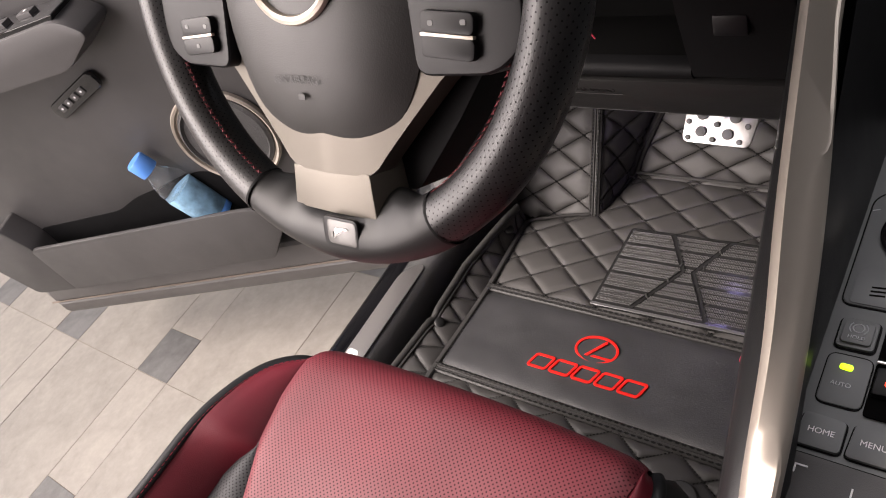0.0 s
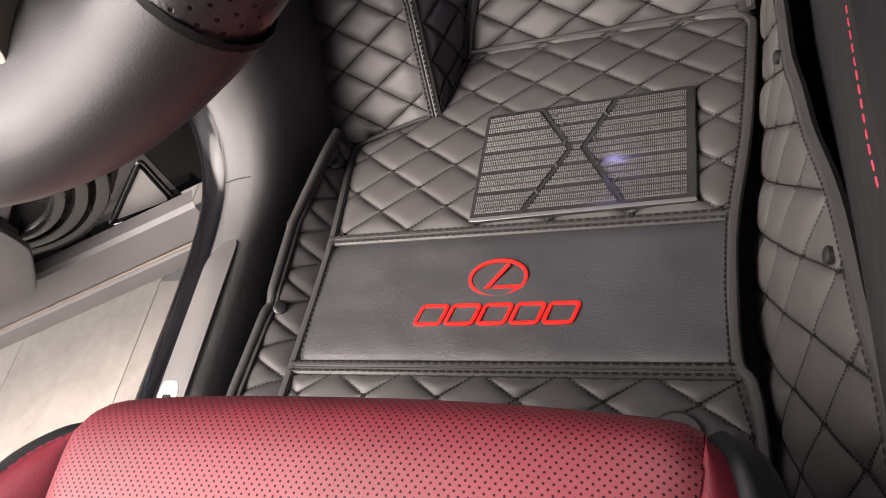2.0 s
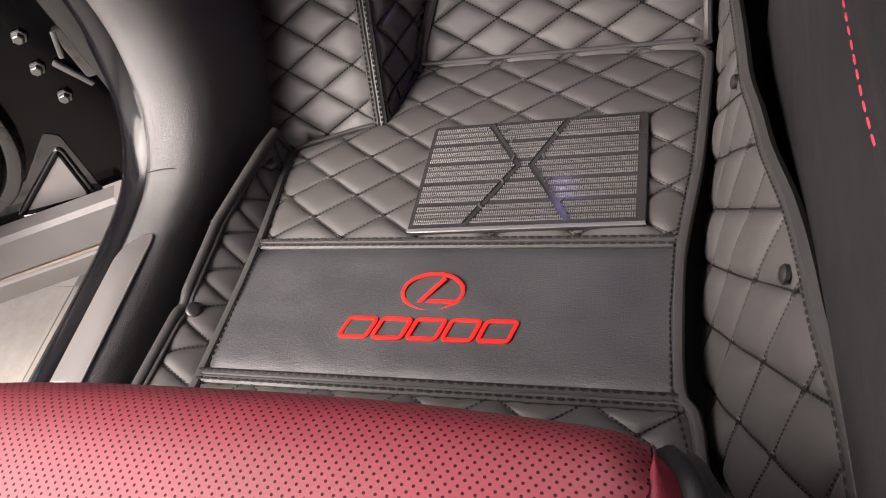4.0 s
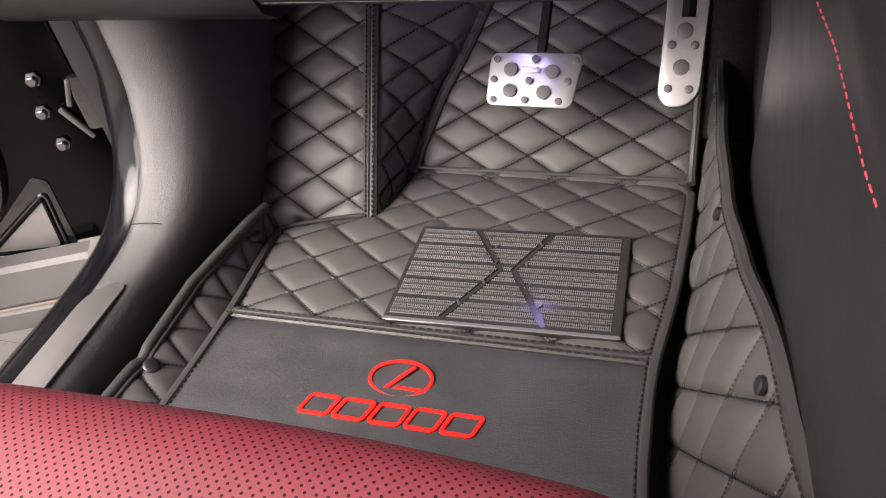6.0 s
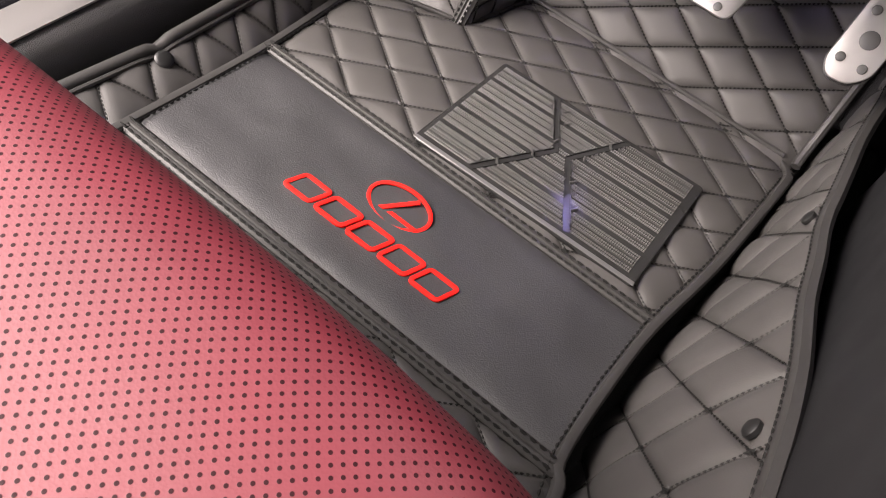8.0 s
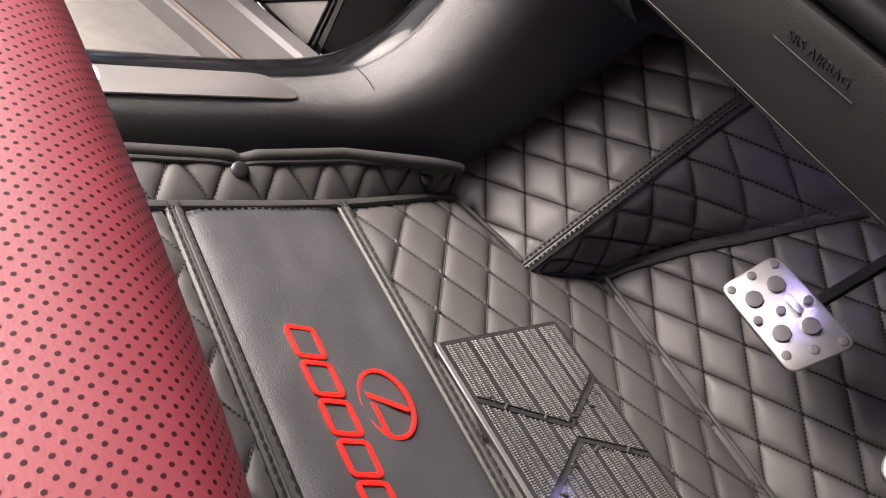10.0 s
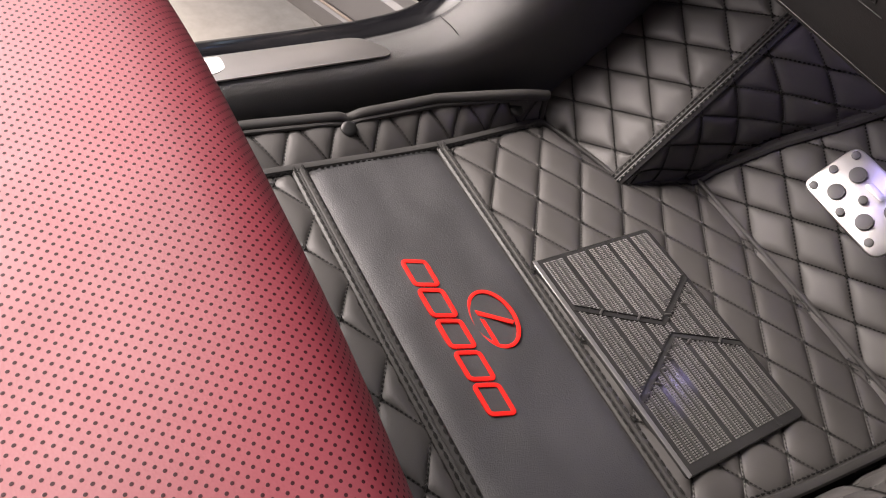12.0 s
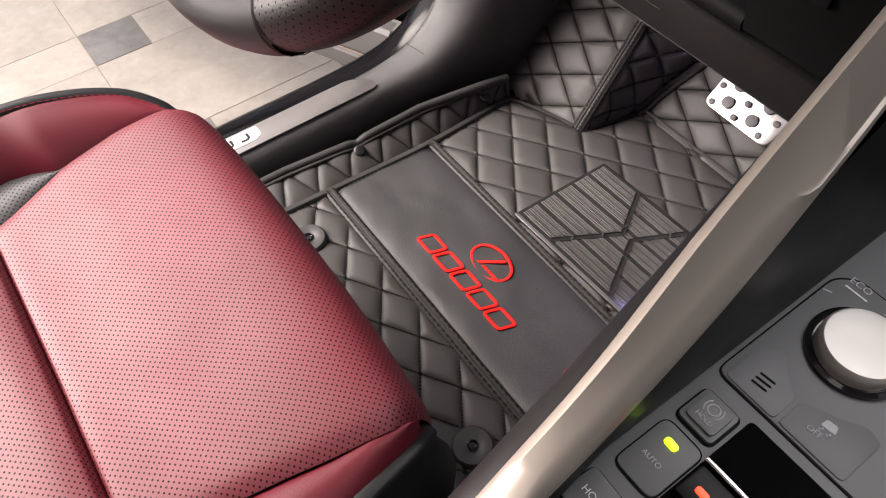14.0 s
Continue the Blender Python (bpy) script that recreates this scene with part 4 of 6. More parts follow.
def toe_mat():
    lab = "black quilted leatherette toe board mat rising behind the pedals"
    t = thing("toe_mat", pose(0.05, 0.5, 0.05), lab, "floor mat")
    sl = math.radians(48)

    def f(u, v):
        # v: length up the slope from the fold
        bend = 0.018
        y0, z0 = 0.4315, zm(0.43) + 0.001
        if v < 0:                       # tucked under the edge of the floor mat
            return (u, y0 + v, z0 + 0.2 * v)
        if v < bend:
            a = sl * v / bend
            r = bend / sl
            return (u, y0 + r * math.sin(a), z0 + r * (1 - math.cos(a)))
        r = bend / sl
        return (u, y0 + r * math.sin(sl) + (v - bend) * math.cos(sl), z0 + r * (1 - math.cos(sl)) + (v - bend) * math.sin(sl))

    def left(v):
        return interp(v, [0, 0.03, 0.06, 0.10, 0.16, 0.22, 0.30], [-0.099, -0.094, -0.084, -0.070, -0.042, -0.018, 0.02])
    v1, f1, d1 = quilt(f, lambda u, v: -0.010 < v < 0.29 and left(v) - 0.005 < u < 0.236, 0.0825, 0.0487, -0.0381, 0.0291, (-0.11, 0.25), (0, 0.30), 0.0050, 5, lambda u, v: min(v + 0.01, 0.29 - v, u - left(v) - 0.002, 0.236 - u))
    raw_part("toe_quilt", v1, f1, M_QUILT, t, "diamond quilted slope")
    d1 += dash_line([np.array(f(left(v) + 0.006, v)) + (0, -0.003, 0.003) for v in np.linspace(0, 0.29, 50)], up=(0, -0.74, 0.67))
    vs_, fs_ = stitches(d1)
    raw_part("stitching", vs_, fs_, M_THREAD, t, kind="stuff")
    seam = [Vector(f(u, 0.004)) + Vector((0, -0.001, 0.0048)) for u in np.linspace(-0.095, 0.222, 30)]
    part("fold_seam", tube(seam, 0.0026, 8), M_HEM, t, "thin folded seam")
    hem = [Vector(f(left(v), v)) + Vector((0, -0.003, 0.004)) for v in np.linspace(-0.004, 0.29, 40)]
    part("toe_hem", sweep(hem, [(-0.007, -0.003), (-0.007, 0.001), (-0.004, 0.0036), (0, 0.0018), (0.004, 0.0036), (0.007, 0.001), (0.007, -0.003)], up=(0, -0.74, 0.67)), M_HEM, t, "folded hem with twin rolls")
    # right edge turned against the tunnel
    edge = [Vector(f(0.237, v)) + Vector((0, 0, 0.003)) for v in np.linspace(0, 0.29, 20)]
    part("right_edge", tube(edge, 0.005, 8), M_HEM, t)
    return t


toe_mat()


def footrest():
    lab = "black quilted leatherette footrest mat beside the kick panel"
    t = thing("footrest_mat", pose(-0.19, 0.4, 0.05), lab, "footrest")
    sl = math.atan(1.2)
    c, s = math.cos(sl), math.sin(sl)

    def f(u, v):
        return (u, 0.322 + v * c, -0.043 + v * s)

    def right(v):
        return interp(v, [0, 0.26], [-0.1235, -0.1375])
    v1, f1, d1 = quilt(f, lambda u, v: 0 < v < 0.30 and -0.285 < u < right(v) + 0.003, 0.0840, 0.0515, -0.1936, 0.0103, (-0.29, -0.11), (0, 0.31), 0.0052, 7, lambda u, v: min(v, right(v) - 0.005 - u))
    raw_part("rest_quilt", v1, f1, M_QUILT, t, "diamond quilted foot plate")
    nrm = Vector((0, -s, c))
    path = [Vector(f(right(v) + 0.002, v)) + nrm * 0.002 for v in np.linspace(0.004, 0.30, 24)]
    prof = [(-0.0085, -0.003), (-0.0085, 0.001), (-0.005, 0.0040), (-0.0015, 0.0036), (0, 0.0016), (0.0015, 0.0036), (0.005, 0.0040), (0.0085, 0.001), (0.0085, -0.003)]
    part("rest_hem", sweep(path, prof, up=nrm), M_HEM, t, "raised double hem")
    extra = []
    for off in (-0.0042, 0.0042):
        extra += dash_line([p + Vector((off, 0, 0)) + nrm * 0.0046 for p in path], up=tuple(nrm))
    v2, f2 = stitches(d1 + extra)
    raw_part("stitching", v2, f2, M_THREAD, t, kind="stuff")

    # side wall falling from the hem to the toe board
    toe = smooth_path([(-0.118, 0.345, -0.036), (-0.108, 0.385, -0.036), (-0.102, 0.425, -0.032), (-0.092, 0.455, 0.004), (-0.076, 0.492, 0.042), (-0.048, 0.530, 0.082), (-0.020, 0.575, 0.128), (0.01, 0.62, 0.178)], 6)
    toe = [np.array(p) for p in toe]
    acc = np.concatenate([[0], np.cumsum([np.linalg.norm(b - a) for a, b in zip(toe, toe[1:])])])
    arr = np.array(toe)

    def g(u, v):
        k = u / 0.36
        a = np.array([np.interp(k * acc[-1], acc, arr[:, j]) for j in range(3)])
        vv = 0.014 + k * 0.30
        b = np.array(f(right(vv) + 0.010, vv))
        w = v / 0.11
        return a + (b - a) * w
    v3, f3, d3 = quilt(g, lambda u, v: -0.004 < u < 0.36 and -0.008 < v < 0.119, 0.052, 0.085, 0.03, 0.02, (0, 0.37), (0, 0.12), 0.0042, 8, lambda u, v: min(u + 0.004, v - 0.002, 0.106 - v))
    raw_part("side_quilt", v3, f3, M_QUILT, t, "quilted side of the footrest")
    v4, f4 = stitches(d3)
    raw_part("side_stitching", v4, f4, M_THREAD, t, kind="stuff")
    return t


footrest()


def tunnel_cover():
    lab = "black quilted leatherette cover on the centre tunnel side"
    t = thing("tunnel_cover", pose(0.26, 0.1, 0.08), lab, "tunnel cover")
    ty = [-0.40, -0.13, -0.065, 0.01, 0.13, 0.25, 0.37, 0.55]
    tz = [0.215, 0.195, 0.180, 0.164, 0.127, 0.092, 0.072, 0.066]

    def f(u, v):
        # u along the car, v straight up from the floor
        w = v / 0.23
        bx = interp(u, [-0.4, -0.06, 0.05, 0.13, 0.26, 0.42, 0.6], [0.240, 0.233, 0.226, 0.229, 0.241, 0.251, 0.255])
        bulge = 0.010 * math.sin(math.pi * min(1, w)) + 0.0045 * noise.noise(Vector((u * 16, v * 16, 2.0)))
        x1 = interp(u, [-0.4, 0.1, 0.37, 0.55], [0.282, 0.280, 0.276, 0.272])
        return (bx + (x1 - bx) * w - bulge * 0.5, u, -0.075 + v)

    def top_v(u):
        return interp(u, ty, tz) + 0.072

    def slant(u, v):
        return f(u - 0.24 * v, min(v, top_v(u - 0.24 * v)))
    v1, f1, d1 = quilt(slant, lambda u, v: -0.38 < u - 0.24 * v < 0.56 and 0 < v < top_v(u - 0.24 * v), 0.060, 0.108, 0.0514, 0.110, (-0.4, 0.64), (0, 0.30), 0.0062, 9, lambda u, v: top_v(u - 0.24 * v) - v, -1)
    raw_part("cover_quilt", v1, f1, M_QUILT, t, "quilted tunnel side")
    nf = [d for d in d1 if (d[0][2] + d[1][2]) / 2 < -0.085 + top_v((d[0][1] + d[1][1]) / 2)]
    top = [Vector(f(u, top_v(u))) for u in np.linspace(-0.38, 0.55, 60)]
    nf += dash_line([p + Vector((-0.006, 0, -0.004)) for p in top], up=(-0.9, 0, 0.3))
    v2, f2 = stitches(nf, 0.0009, 0.0007)
    raw_part("stitching", v2, f2, M_THREAD, t, kind="stuff")
    for u, v in ((0.011, top_v(0.011) - 0.018), (0.247, top_v(0.247) - 0.014)):
        p = Vector(f(u, v)) + Vector((-0.0068, 0, 0.0008))
        part("push_pin", lathe([(0.006, -0.002), (0.0062, 0.0008), (0.0045, 0.0022), (0.001, 0.0026)], 20, frame_at(p, (-0.97, 0, 0.22), (0, 1, 0))), M_SNAP, t, "dark push pin holding the cover")
    part("top_hem", sweep(top, [(-0.004, -0.012), (-0.006, -0.004), (-0.005, 0.003), (0.0, 0.005), (0.004, 0.002), (0.003, -0.012)]), M_HEM, t, "folded top hem")
    return t


tunnel_cover()


# ---- driver seat ----
def driver_seat():
    lab = "red and black leather driver seat with perforated centre"
    t = thing("driver_seat", pose(0.03, -0.3, 0.0), lab, "car seat")
    prof = smooth_path([(0, -0.150, 0.02), (0, -0.136, 0.09), (0, -0.1225, 0.165), (0, -0.1195, 0.205), (0, -0.1225, 0.236), (0, -0.1315, 0.2555), (0, -0.147, 0.2665), (0, -0.175, 0.2700), (0, -0.23, 0.2680), (0, -0.29, 0.2640), (0, -0.3165, 0.2622), (0, -0.3215, 0.2580), (0, -0.3230, 0.2530)], 7)
    prof2 = smooth_path([(0, -0.3230, 0.2530), (0, -0.3250, 0.2590), (0, -0.3310, 0.2650), (0, -0.36, 0.2680), (0, -0.45, 0.2600), (0, -0.62, 0.2500)], 7)

    def edges(y):
        l = interp(-y, [0.11, 0.145, 0.20, 0.25, 0.303, 0.36, 0.62], [-0.150, -0.157, -0.155, -0.146, -0.124, -0.105, -0.095])
        r = interp(-y, [0.11, 0.145, 0.20, 0.254, 0.32, 0.40, 0.62], [0.203, 0.206, 0.199, 0.188, 0.176, 0.168, 0.160])
        return l, r

    def panel(pr, name):
        acc = np.concatenate([[0], np.cumsum([(b - a).length for a, b in zip(pr, pr[1:])])])
        nu = 46
        verts, uv = [], []
        for i, p in enumerate(pr):
            l, r = edges(p.y)
            for j in range(nu):
                k = j / (nu - 1)
                x = l + (r - l) * k
                e = min(k, 1 - k) * (r - l)
                drop = 0.006 * math.exp(-e / 0.006)
                back = 0.007 * (2 * abs(k - 0.5)) ** 2.5 if p.y > -0.16 else 0.007 * (2 * abs(k - 0.5)) ** 2.5 * max(0, 1 - (-p.y - 0.16) / 0.06)
                sag = -0.004 * (1 - (2 * k - 1) ** 2) * min(1, max(0, (-p.y - 0.16) / 0.12))
                wob = 0.0016 * noise.noise(Vector((x * 11, p.y * 11, p.z * 11)))
                verts.append((x, p.y - back - (drop * 0.6 if p.y > -0.15 else 0), p.z - drop * (1 if p.y < -0.13 else 0.5) + sag + wob))
                uv.append((x + 1.0, 1.0 + acc[i]))
        faces = [(i * nu + j, i * nu + j + 1, (i + 1) * nu + j + 1, (i + 1) * nu + j) for i in range(len(pr) - 1) for j in range(nu - 1)]
        raw_part(name, verts, faces, M_SEAT, t, "perforated red leather", uv=uv)
    panel(prof, "front_insert")
    panel(prof2, "rear_insert")

    # left bolster between the insert's seam and the outer welt
    out_l = smooth_path([(-0.162, -0.150, 0.240), (-0.178, -0.160, 0.252), (-0.196, -0.184, 0.265), (-0.206, -0.222, 0.277), (-0.208, -0.270, 0.287), (-0.200, -0.345, 0.295), (-0.20, -0.47, 0.30), (-0.20, -0.62, 0.30)], 8)
    out_r = smooth_path([(0.2085, -0.138, 0.236), (0.2145, -0.146, 0.242), (0.2195, -0.160, 0.2475), (0.2275, -0.195, 0.2540), (0.236, -0.240, 0.2580), (0.246, -0.32, 0.262), (0.250, -0.47, 0.262), (0.25, -0.62, 0.26)], 8)

    def wedge(y):
        return interp(-y, [0.255, 0.275, 0.295, 0.33, 0.40, 0.6], [0.0, 0.022, 0.036, 0.048, 0.058, 0.06])

    def bolster(outer, side, name):
        verts, faces, uv = [], [], []
        nu = 16
        for i, p in enumerate(outer):
            l, r = edges(p.y)
            xi = (l - wedge(p.y)) if side < 0 else r
            zi = interp(-p.y, [0.13, 0.147, 0.175, 0.23, 0.29, 0.36, 0.62], [0.247, 0.2580, 0.2620, 0.2600, 0.256, 0.257, 0.245])
            wid = abs(p.x - xi)
            for j in range(nu):
                k = j / (nu - 1)
                bul = (0.10 * wid + 0.004) * math.sin(math.pi * k) ** 0.7
                verts.append((xi + (p.x - xi) * k, p.y - 0.004 * math.sin(math.pi * k), zi + (p.z - zi) * k + bul))
                uv.append((verts[-1][0] + 1, verts[-1][1] + 1))
        for i in range(len(outer) - 1):
            for j in range(nu - 1):
                faces.append((i * nu + j, i * nu + j + 1, (i + 1) * nu + j + 1, (i + 1) * nu + j))
        return raw_part(name, verts, faces, M_SEAT_PLAIN, t, "smooth red leather side bolster", uv=uv)
    bolster(out_l, -1, "side_bolster")
    bolster(out_r, 1, "side_bolster")

    # black perforated wedge beside the insert
    verts, faces, uv = [], [], []
    ys = np.linspace(-0.250, -0.60, 40)
    nu = 12
    for i, y in enumerate(ys):
        l, _ = edges(y)
        w = wedge(y) + 0.004
        zi = interp(-y, [0.13, 0.15, 0.17, 0.26, 0.62], [0.244, 0.254, 0.258, 0.256, 0.24])
        for j in range(nu):
            k = j / (nu - 1)
            x = l + 0.002 - w * k
            verts.append((x, y, zi + 0.001 + (0.06 * w + 0.003) * math.sin(math.pi * k) ** 0.8))
            uv.append((x + 1, y + 1))
    faces = [(i * nu + j, i * nu + j + 1, (i + 1) * nu + j + 1, (i + 1) * nu + j) for i in range(len(ys) - 1) for j in range(nu - 1)]
    raw_part("black_wedge", verts, faces, M_SEAT_BLACK, t, "black perforated leather wedge", uv=uv)

    # welts, stitching and outer shell
    for outer, sg in ((out_l, -1), (out_r, 1)):
        wide = 0.0060 if sg < 0 else 0.006
        part("welt", sweep(outer, [(x * 1.2, y) for x, y in circle(wide, 12, 1.0, 0.8)]), M_SHELL, t, "rounded grey black vinyl welt")
        verts, faces = [], []
        for i, p in enumerate(outer):
            d = (outer[min(i + 1, len(outer) - 1)] - outer[max(0, i - 1)]).normalized()
            o = Vector((-d.y, d.x, 0)).normalized()
            if o.x * sg < 0:
                o = -o
            for a, z in ((0.004, -0.002), (0.014, -0.014), (0.020 if sg > 0 else 0.014, -0.045), (0.016 if sg > 0 else 0.010, -0.12), (0.004, -0.24)):
                verts.append((p.x + o.x * a, p.y + o.y * a, p.z + z))
        k = 5
        faces = [(i * k + j, i * k + j + 1, (i + 1) * k + j + 1, (i + 1) * k + j) for i in range(len(outer) - 1) for j in range(k - 1)]
        raw_part("side_shell", verts, faces, M_SHELL, t, "black vinyl seat side", angle=60)
        line = [p + Vector((-sg * (wide + 0.004), 0, 0.006)) for p in outer[2:]]
        v, f = stitches(dash_line(line, 0.0040, 0.0018), 0.0006, 0.0005)
        raw_part("stitching", v, f, M_RED_THREAD, t, kind="stuff")
    # front shell below the cushion
    b = box((0.36, 0.10, 0.20), pose(0.025, -0.215, 0.10), 0.03, 4)
    part("front_shell", b, M_SHELL, t, "black vinyl cushion front")
    b = box((0.40, 0.42, 0.06), pose(0.02, -0.42, 0.00), 0.02, 3)
    part("seat_base", b, M_DARK, t, "black seat base")
    b = box((0.52, 0.14, 0.70), pose(0.02, -0.78, 0.56, 14), 0.05, 5)
    part("backrest", b, M_SEAT_PLAIN, t, "red leather backrest")
    return t


driver_seat()


M_SIGN = surface("dim grey print", (0.11, 0.11, 0.11), 0.5, vary=0.05)


# ---- steering wheel ----
def steering_wheel():
    tl = radians(30)
    U, V, W = Vector((1, 0, 0)), Vector((0, math.sin(tl), math.cos(tl))), Vector((0, -math.cos(tl), math.sin(tl)))
    m = Matrix.Translation((0.043, -0.065, 0.639)) @ Matrix((U, V, W)).transposed().to_4x4()
    t = thing("steering_wheel", m, "black perforated leather steering wheel with champagne metal spokes", "steering wheel")
    R = 0.1655

    def arc(a0, a1, r, rw, mat, name, label="", n=48, flare=0.0):
        verts, faces, uv = [], [], []
        k = 22
        for i in range(n + 1):
            a = radians(a0 + (a1 - a0) * i / n)
            for j in range(k):
                b = 2 * math.pi * j / k
                rr, dw = R + r * math.cos(b), 0.0
                if flare and math.cos(b) < 0:            # thumb rests beside the lower spoke
                    d2 = abs(a0 + (a1 - a0) * i / n + 90)
                    k2 = max(0.0, min(1.0, (28 - d2) / 11, (d2 - 9) / 5))
                    rr += flare * math.cos(b) * k2 * k2 * (3 - 2 * k2)
                    dw = -0.011 * k2 * -math.cos(b)
                verts.append((rr * math.cos(a), rr * math.sin(a), rw * math.sin(b) + dw))
                uv.append((R * a + 3, 1 + r * b))
        for i in range(n):
            for j in range(k):
                faces.append((i * k + j, (i + 1) * k + j, (i + 1) * k + (j + 1) % k, i * k + (j + 1) % k))
        return raw_part(name, verts, faces, mat, t, label, uv=uv, local=True, angle=70)
    grip = perforated("black perforated wheel leather", (0.016, 0.016, 0.017), (0.003, 0.003, 0.003), 0.0049, 0.0026, 0.00050, 0.36, 0.25, 0.5)
    smoothl = surface("smooth black wheel leather", (0.013, 0.013, 0.0135), 0.42, cell=True, grain=1500, bump=0.05, spec=0.30)
    arc(-118.5, -58.0, 0.0182, 0.0165, smoothl, "lower_grip", "smooth black leather lower rim", flare=0.010)
    arc(-58.3, 25, 0.0170, 0.0180, grip, "side_grip", "perforated black leather grip")
    arc(155, 241.7, 0.0170, 0.0180, grip, "side_grip", "perforated black leather grip")
    arc(25, 155, 0.0168, 0.0168, smoothl, "upper_grip", "smooth black leather upper rim")
    for a in (-118.5, -58.0):
        arc(a - 0.35, a + 0.35, 0.0184, 0.0181, M_DARK, "grip_seam", n=2)
    # red thread along the inner side
    dd = []
    for a0, a1 in ((-56, 10), (170, 240)):
        for a in np.arange(a0, a1, 2.1):
            for s in (-1, 1):
                A, B = radians(a), radians(a + 1.3)
                rr = R - 0.0155
                p = np.array((rr * math.cos(A), rr * math.sin(A), 0.0075 + s * 0.0012))
                q = np.array((rr * math.cos(B), rr * math.sin(B), 0.0075 - s * 0.0012))
                nn = np.array((-math.cos(A) * 0.8, -math.sin(A) * 0.8, 0.6))
                dd.append((p + nn * 0.0006, q + nn * 0.0006, nn))
    v, f = stitches(dd, 0.0005, 0.0004)
    raw_part("grip_stitching", v, f, M_WHEEL_THREAD, t, "dark red cross stitching", kind="stuff", local=True)

    # airbag cover: a domed shield
    outl = round_poly([(-0.083, 0.052), (-0.088, -0.030), (-0.066, -0.083), (-0.030, -0.1055), (0.030, -0.1055), (0.066, -0.083), (0.088, -0.030), (0.083, 0.052), (0.040, 0.075), (-0.040, 0.075)], 0.03, 5)
    verts = [(0, -0.015, 0.025)]
    rings = 9
    for i in range(1, rings + 1):
        k = i / rings
        h = 0.025 - 0.021 * k ** 3.2
        for x, y in outl:
            verts.append((x * k, -0.015 + (y + 0.015) * k, h))
    n = len(outl)
    for x, y in outl:
        verts.append((x * 0.985, -0.015 + (y + 0.015) * 0.985, -0.018))
    faces = [(0, 1 + j, 1 + (j + 1) % n) for j in range(n)]
    for i in range(rings):
        a, c = 1 + i * n, 1 + (i + 1) * n
        faces += [(a + j, c + j, c + (j + 1) % n, a + (j + 1) % n) for j in range(n)]
    cover = raw_part("airbag_cover", verts, faces, surface("grained grey black vinyl", (0.025, 0.0244, 0.024), 0.50, cell=True, grain=900, bump=0.14), t, "grained dark grey airbag cover", local=True, angle=50)
    ring = [(0.004 + 0.034 * math.cos(a), 0.0035 + 0.026 * math.sin(a) * 1.15, 0.0255) for a in np.linspace(0, 2 * math.pi, 60, endpoint=False)]
    part("emblem_ring", sweep(ring, circle(0.0032, 8), closed=True), M_SILVER, cover, "champagne metal emblem ring", local=True)
    part("emblem_bar", prism([(-0.022, 0.006), (0.030, 0.006), (0.028, 0.013), (-0.018, 0.013)], 0.003, Matrix.Translation((0.004, -0.004, 0.0245)), 0.0008), M_SILVER, cover, local=True)
    lettering("SRS AIRBAG", 0.0074, Matrix.Translation((-0.004, -0.0610, 0.0238)) @ pose(0, 0, 0, 4), cover.data.materials[0], cover, depth=0.0001, local=True)
    part("airbag_sign", prism(rounded(0.006, 0.004, 0.001), 0.0008, Matrix.Translation((-0.001, -0.0710, 0.0222)) @ pose(0, 0, 0, 6), 0.0002, 1), cover.data.materials[0], cover, local=True)

    # champagne lower spoke with its two arms
    spoke = bmesh.new()
    cols = []
    for k in np.linspace(-1, 1, 25):
        a = abs(k)
        x = k * 0.098
        low = interp(a * 0.098, [0.0, 0.036, 0.044, 0.060, 0.092, 0.098], [-0.1215, -0.1215, -0.1115, -0.0935, -0.0590, -0.054])
        top = low + 0.036
        w = 0.010 - 0.010 * a
        cols.append([spoke.verts.new(q) for q in ((x, top, w - 0.014), (x, top, w + 0.001), (x, low, w), (x, low - 0.002, w - 0.016))])
    for a, c in zip(cols, cols[1:]):
        for j in range(3):
            spoke.faces.new((a[j], a[j + 1], c[j + 1], c[j]))
    part("spoke_arm", spoke, M_SPOKE, t, "champagne metal spoke plate", local=True)
    b = bmesh.new()
    P = [(-0.0365, -0.1200, 0.0072), (0.0335, -0.1200, 0.0075), (0.0385, -0.1485, 0.0095), (0.0, -0.1492, 0.0090), (-0.0375, -0.1480, 0.0085)]
    top = [b.verts.new(p) for p in P]
    low = [b.verts.new((x * 1.15, y + 0.012, -0.020)) for x, y, z in P]
    b.faces.new(top)
    b.faces.new(low)
    for j in range(5):
        b.faces.new((top[j], top[(j + 1) % 5], low[(j + 1) % 5], low[j]))
    bmesh.ops.recalc_face_normals(b, faces=b.faces)
    part("lower_spoke", bevel(b, 0.0012, 2), M_SPOKE, t, "champagne metal lower spoke", local=True)
    # badge in the lower rim
    fr = part("badge_frame", prism(rounded(0.0315, 0.0200, 0.004), 0.0035, Matrix.Translation((0.0115, -0.1585, 0.0130)), 0.001), M_SWITCH, t, "black badge recess", local=True)
    part("badge", prism(rounded(0.0262, 0.0165, 0.003), 0.0018, Matrix.Translation((0.0128, -0.1585, 0.0150)), 0.0008), surface("satin chrome badge", (0.11, 0.108, 0.105), 0.34, metal=0.6, vary=0.08, big=60), fr, "bright chrome badge plate", local=True)
    part("badge_mark", prism([(-0.006, -0.1640), (0.008, -0.1615), (0.006, -0.1605), (-0.004, -0.1612), (-0.006, -0.1680)], 0.0006, Matrix.Translation((0.0118, 0.0060, 0.0170)), 0.0001, 1), M_STEEL, fr, local=True)
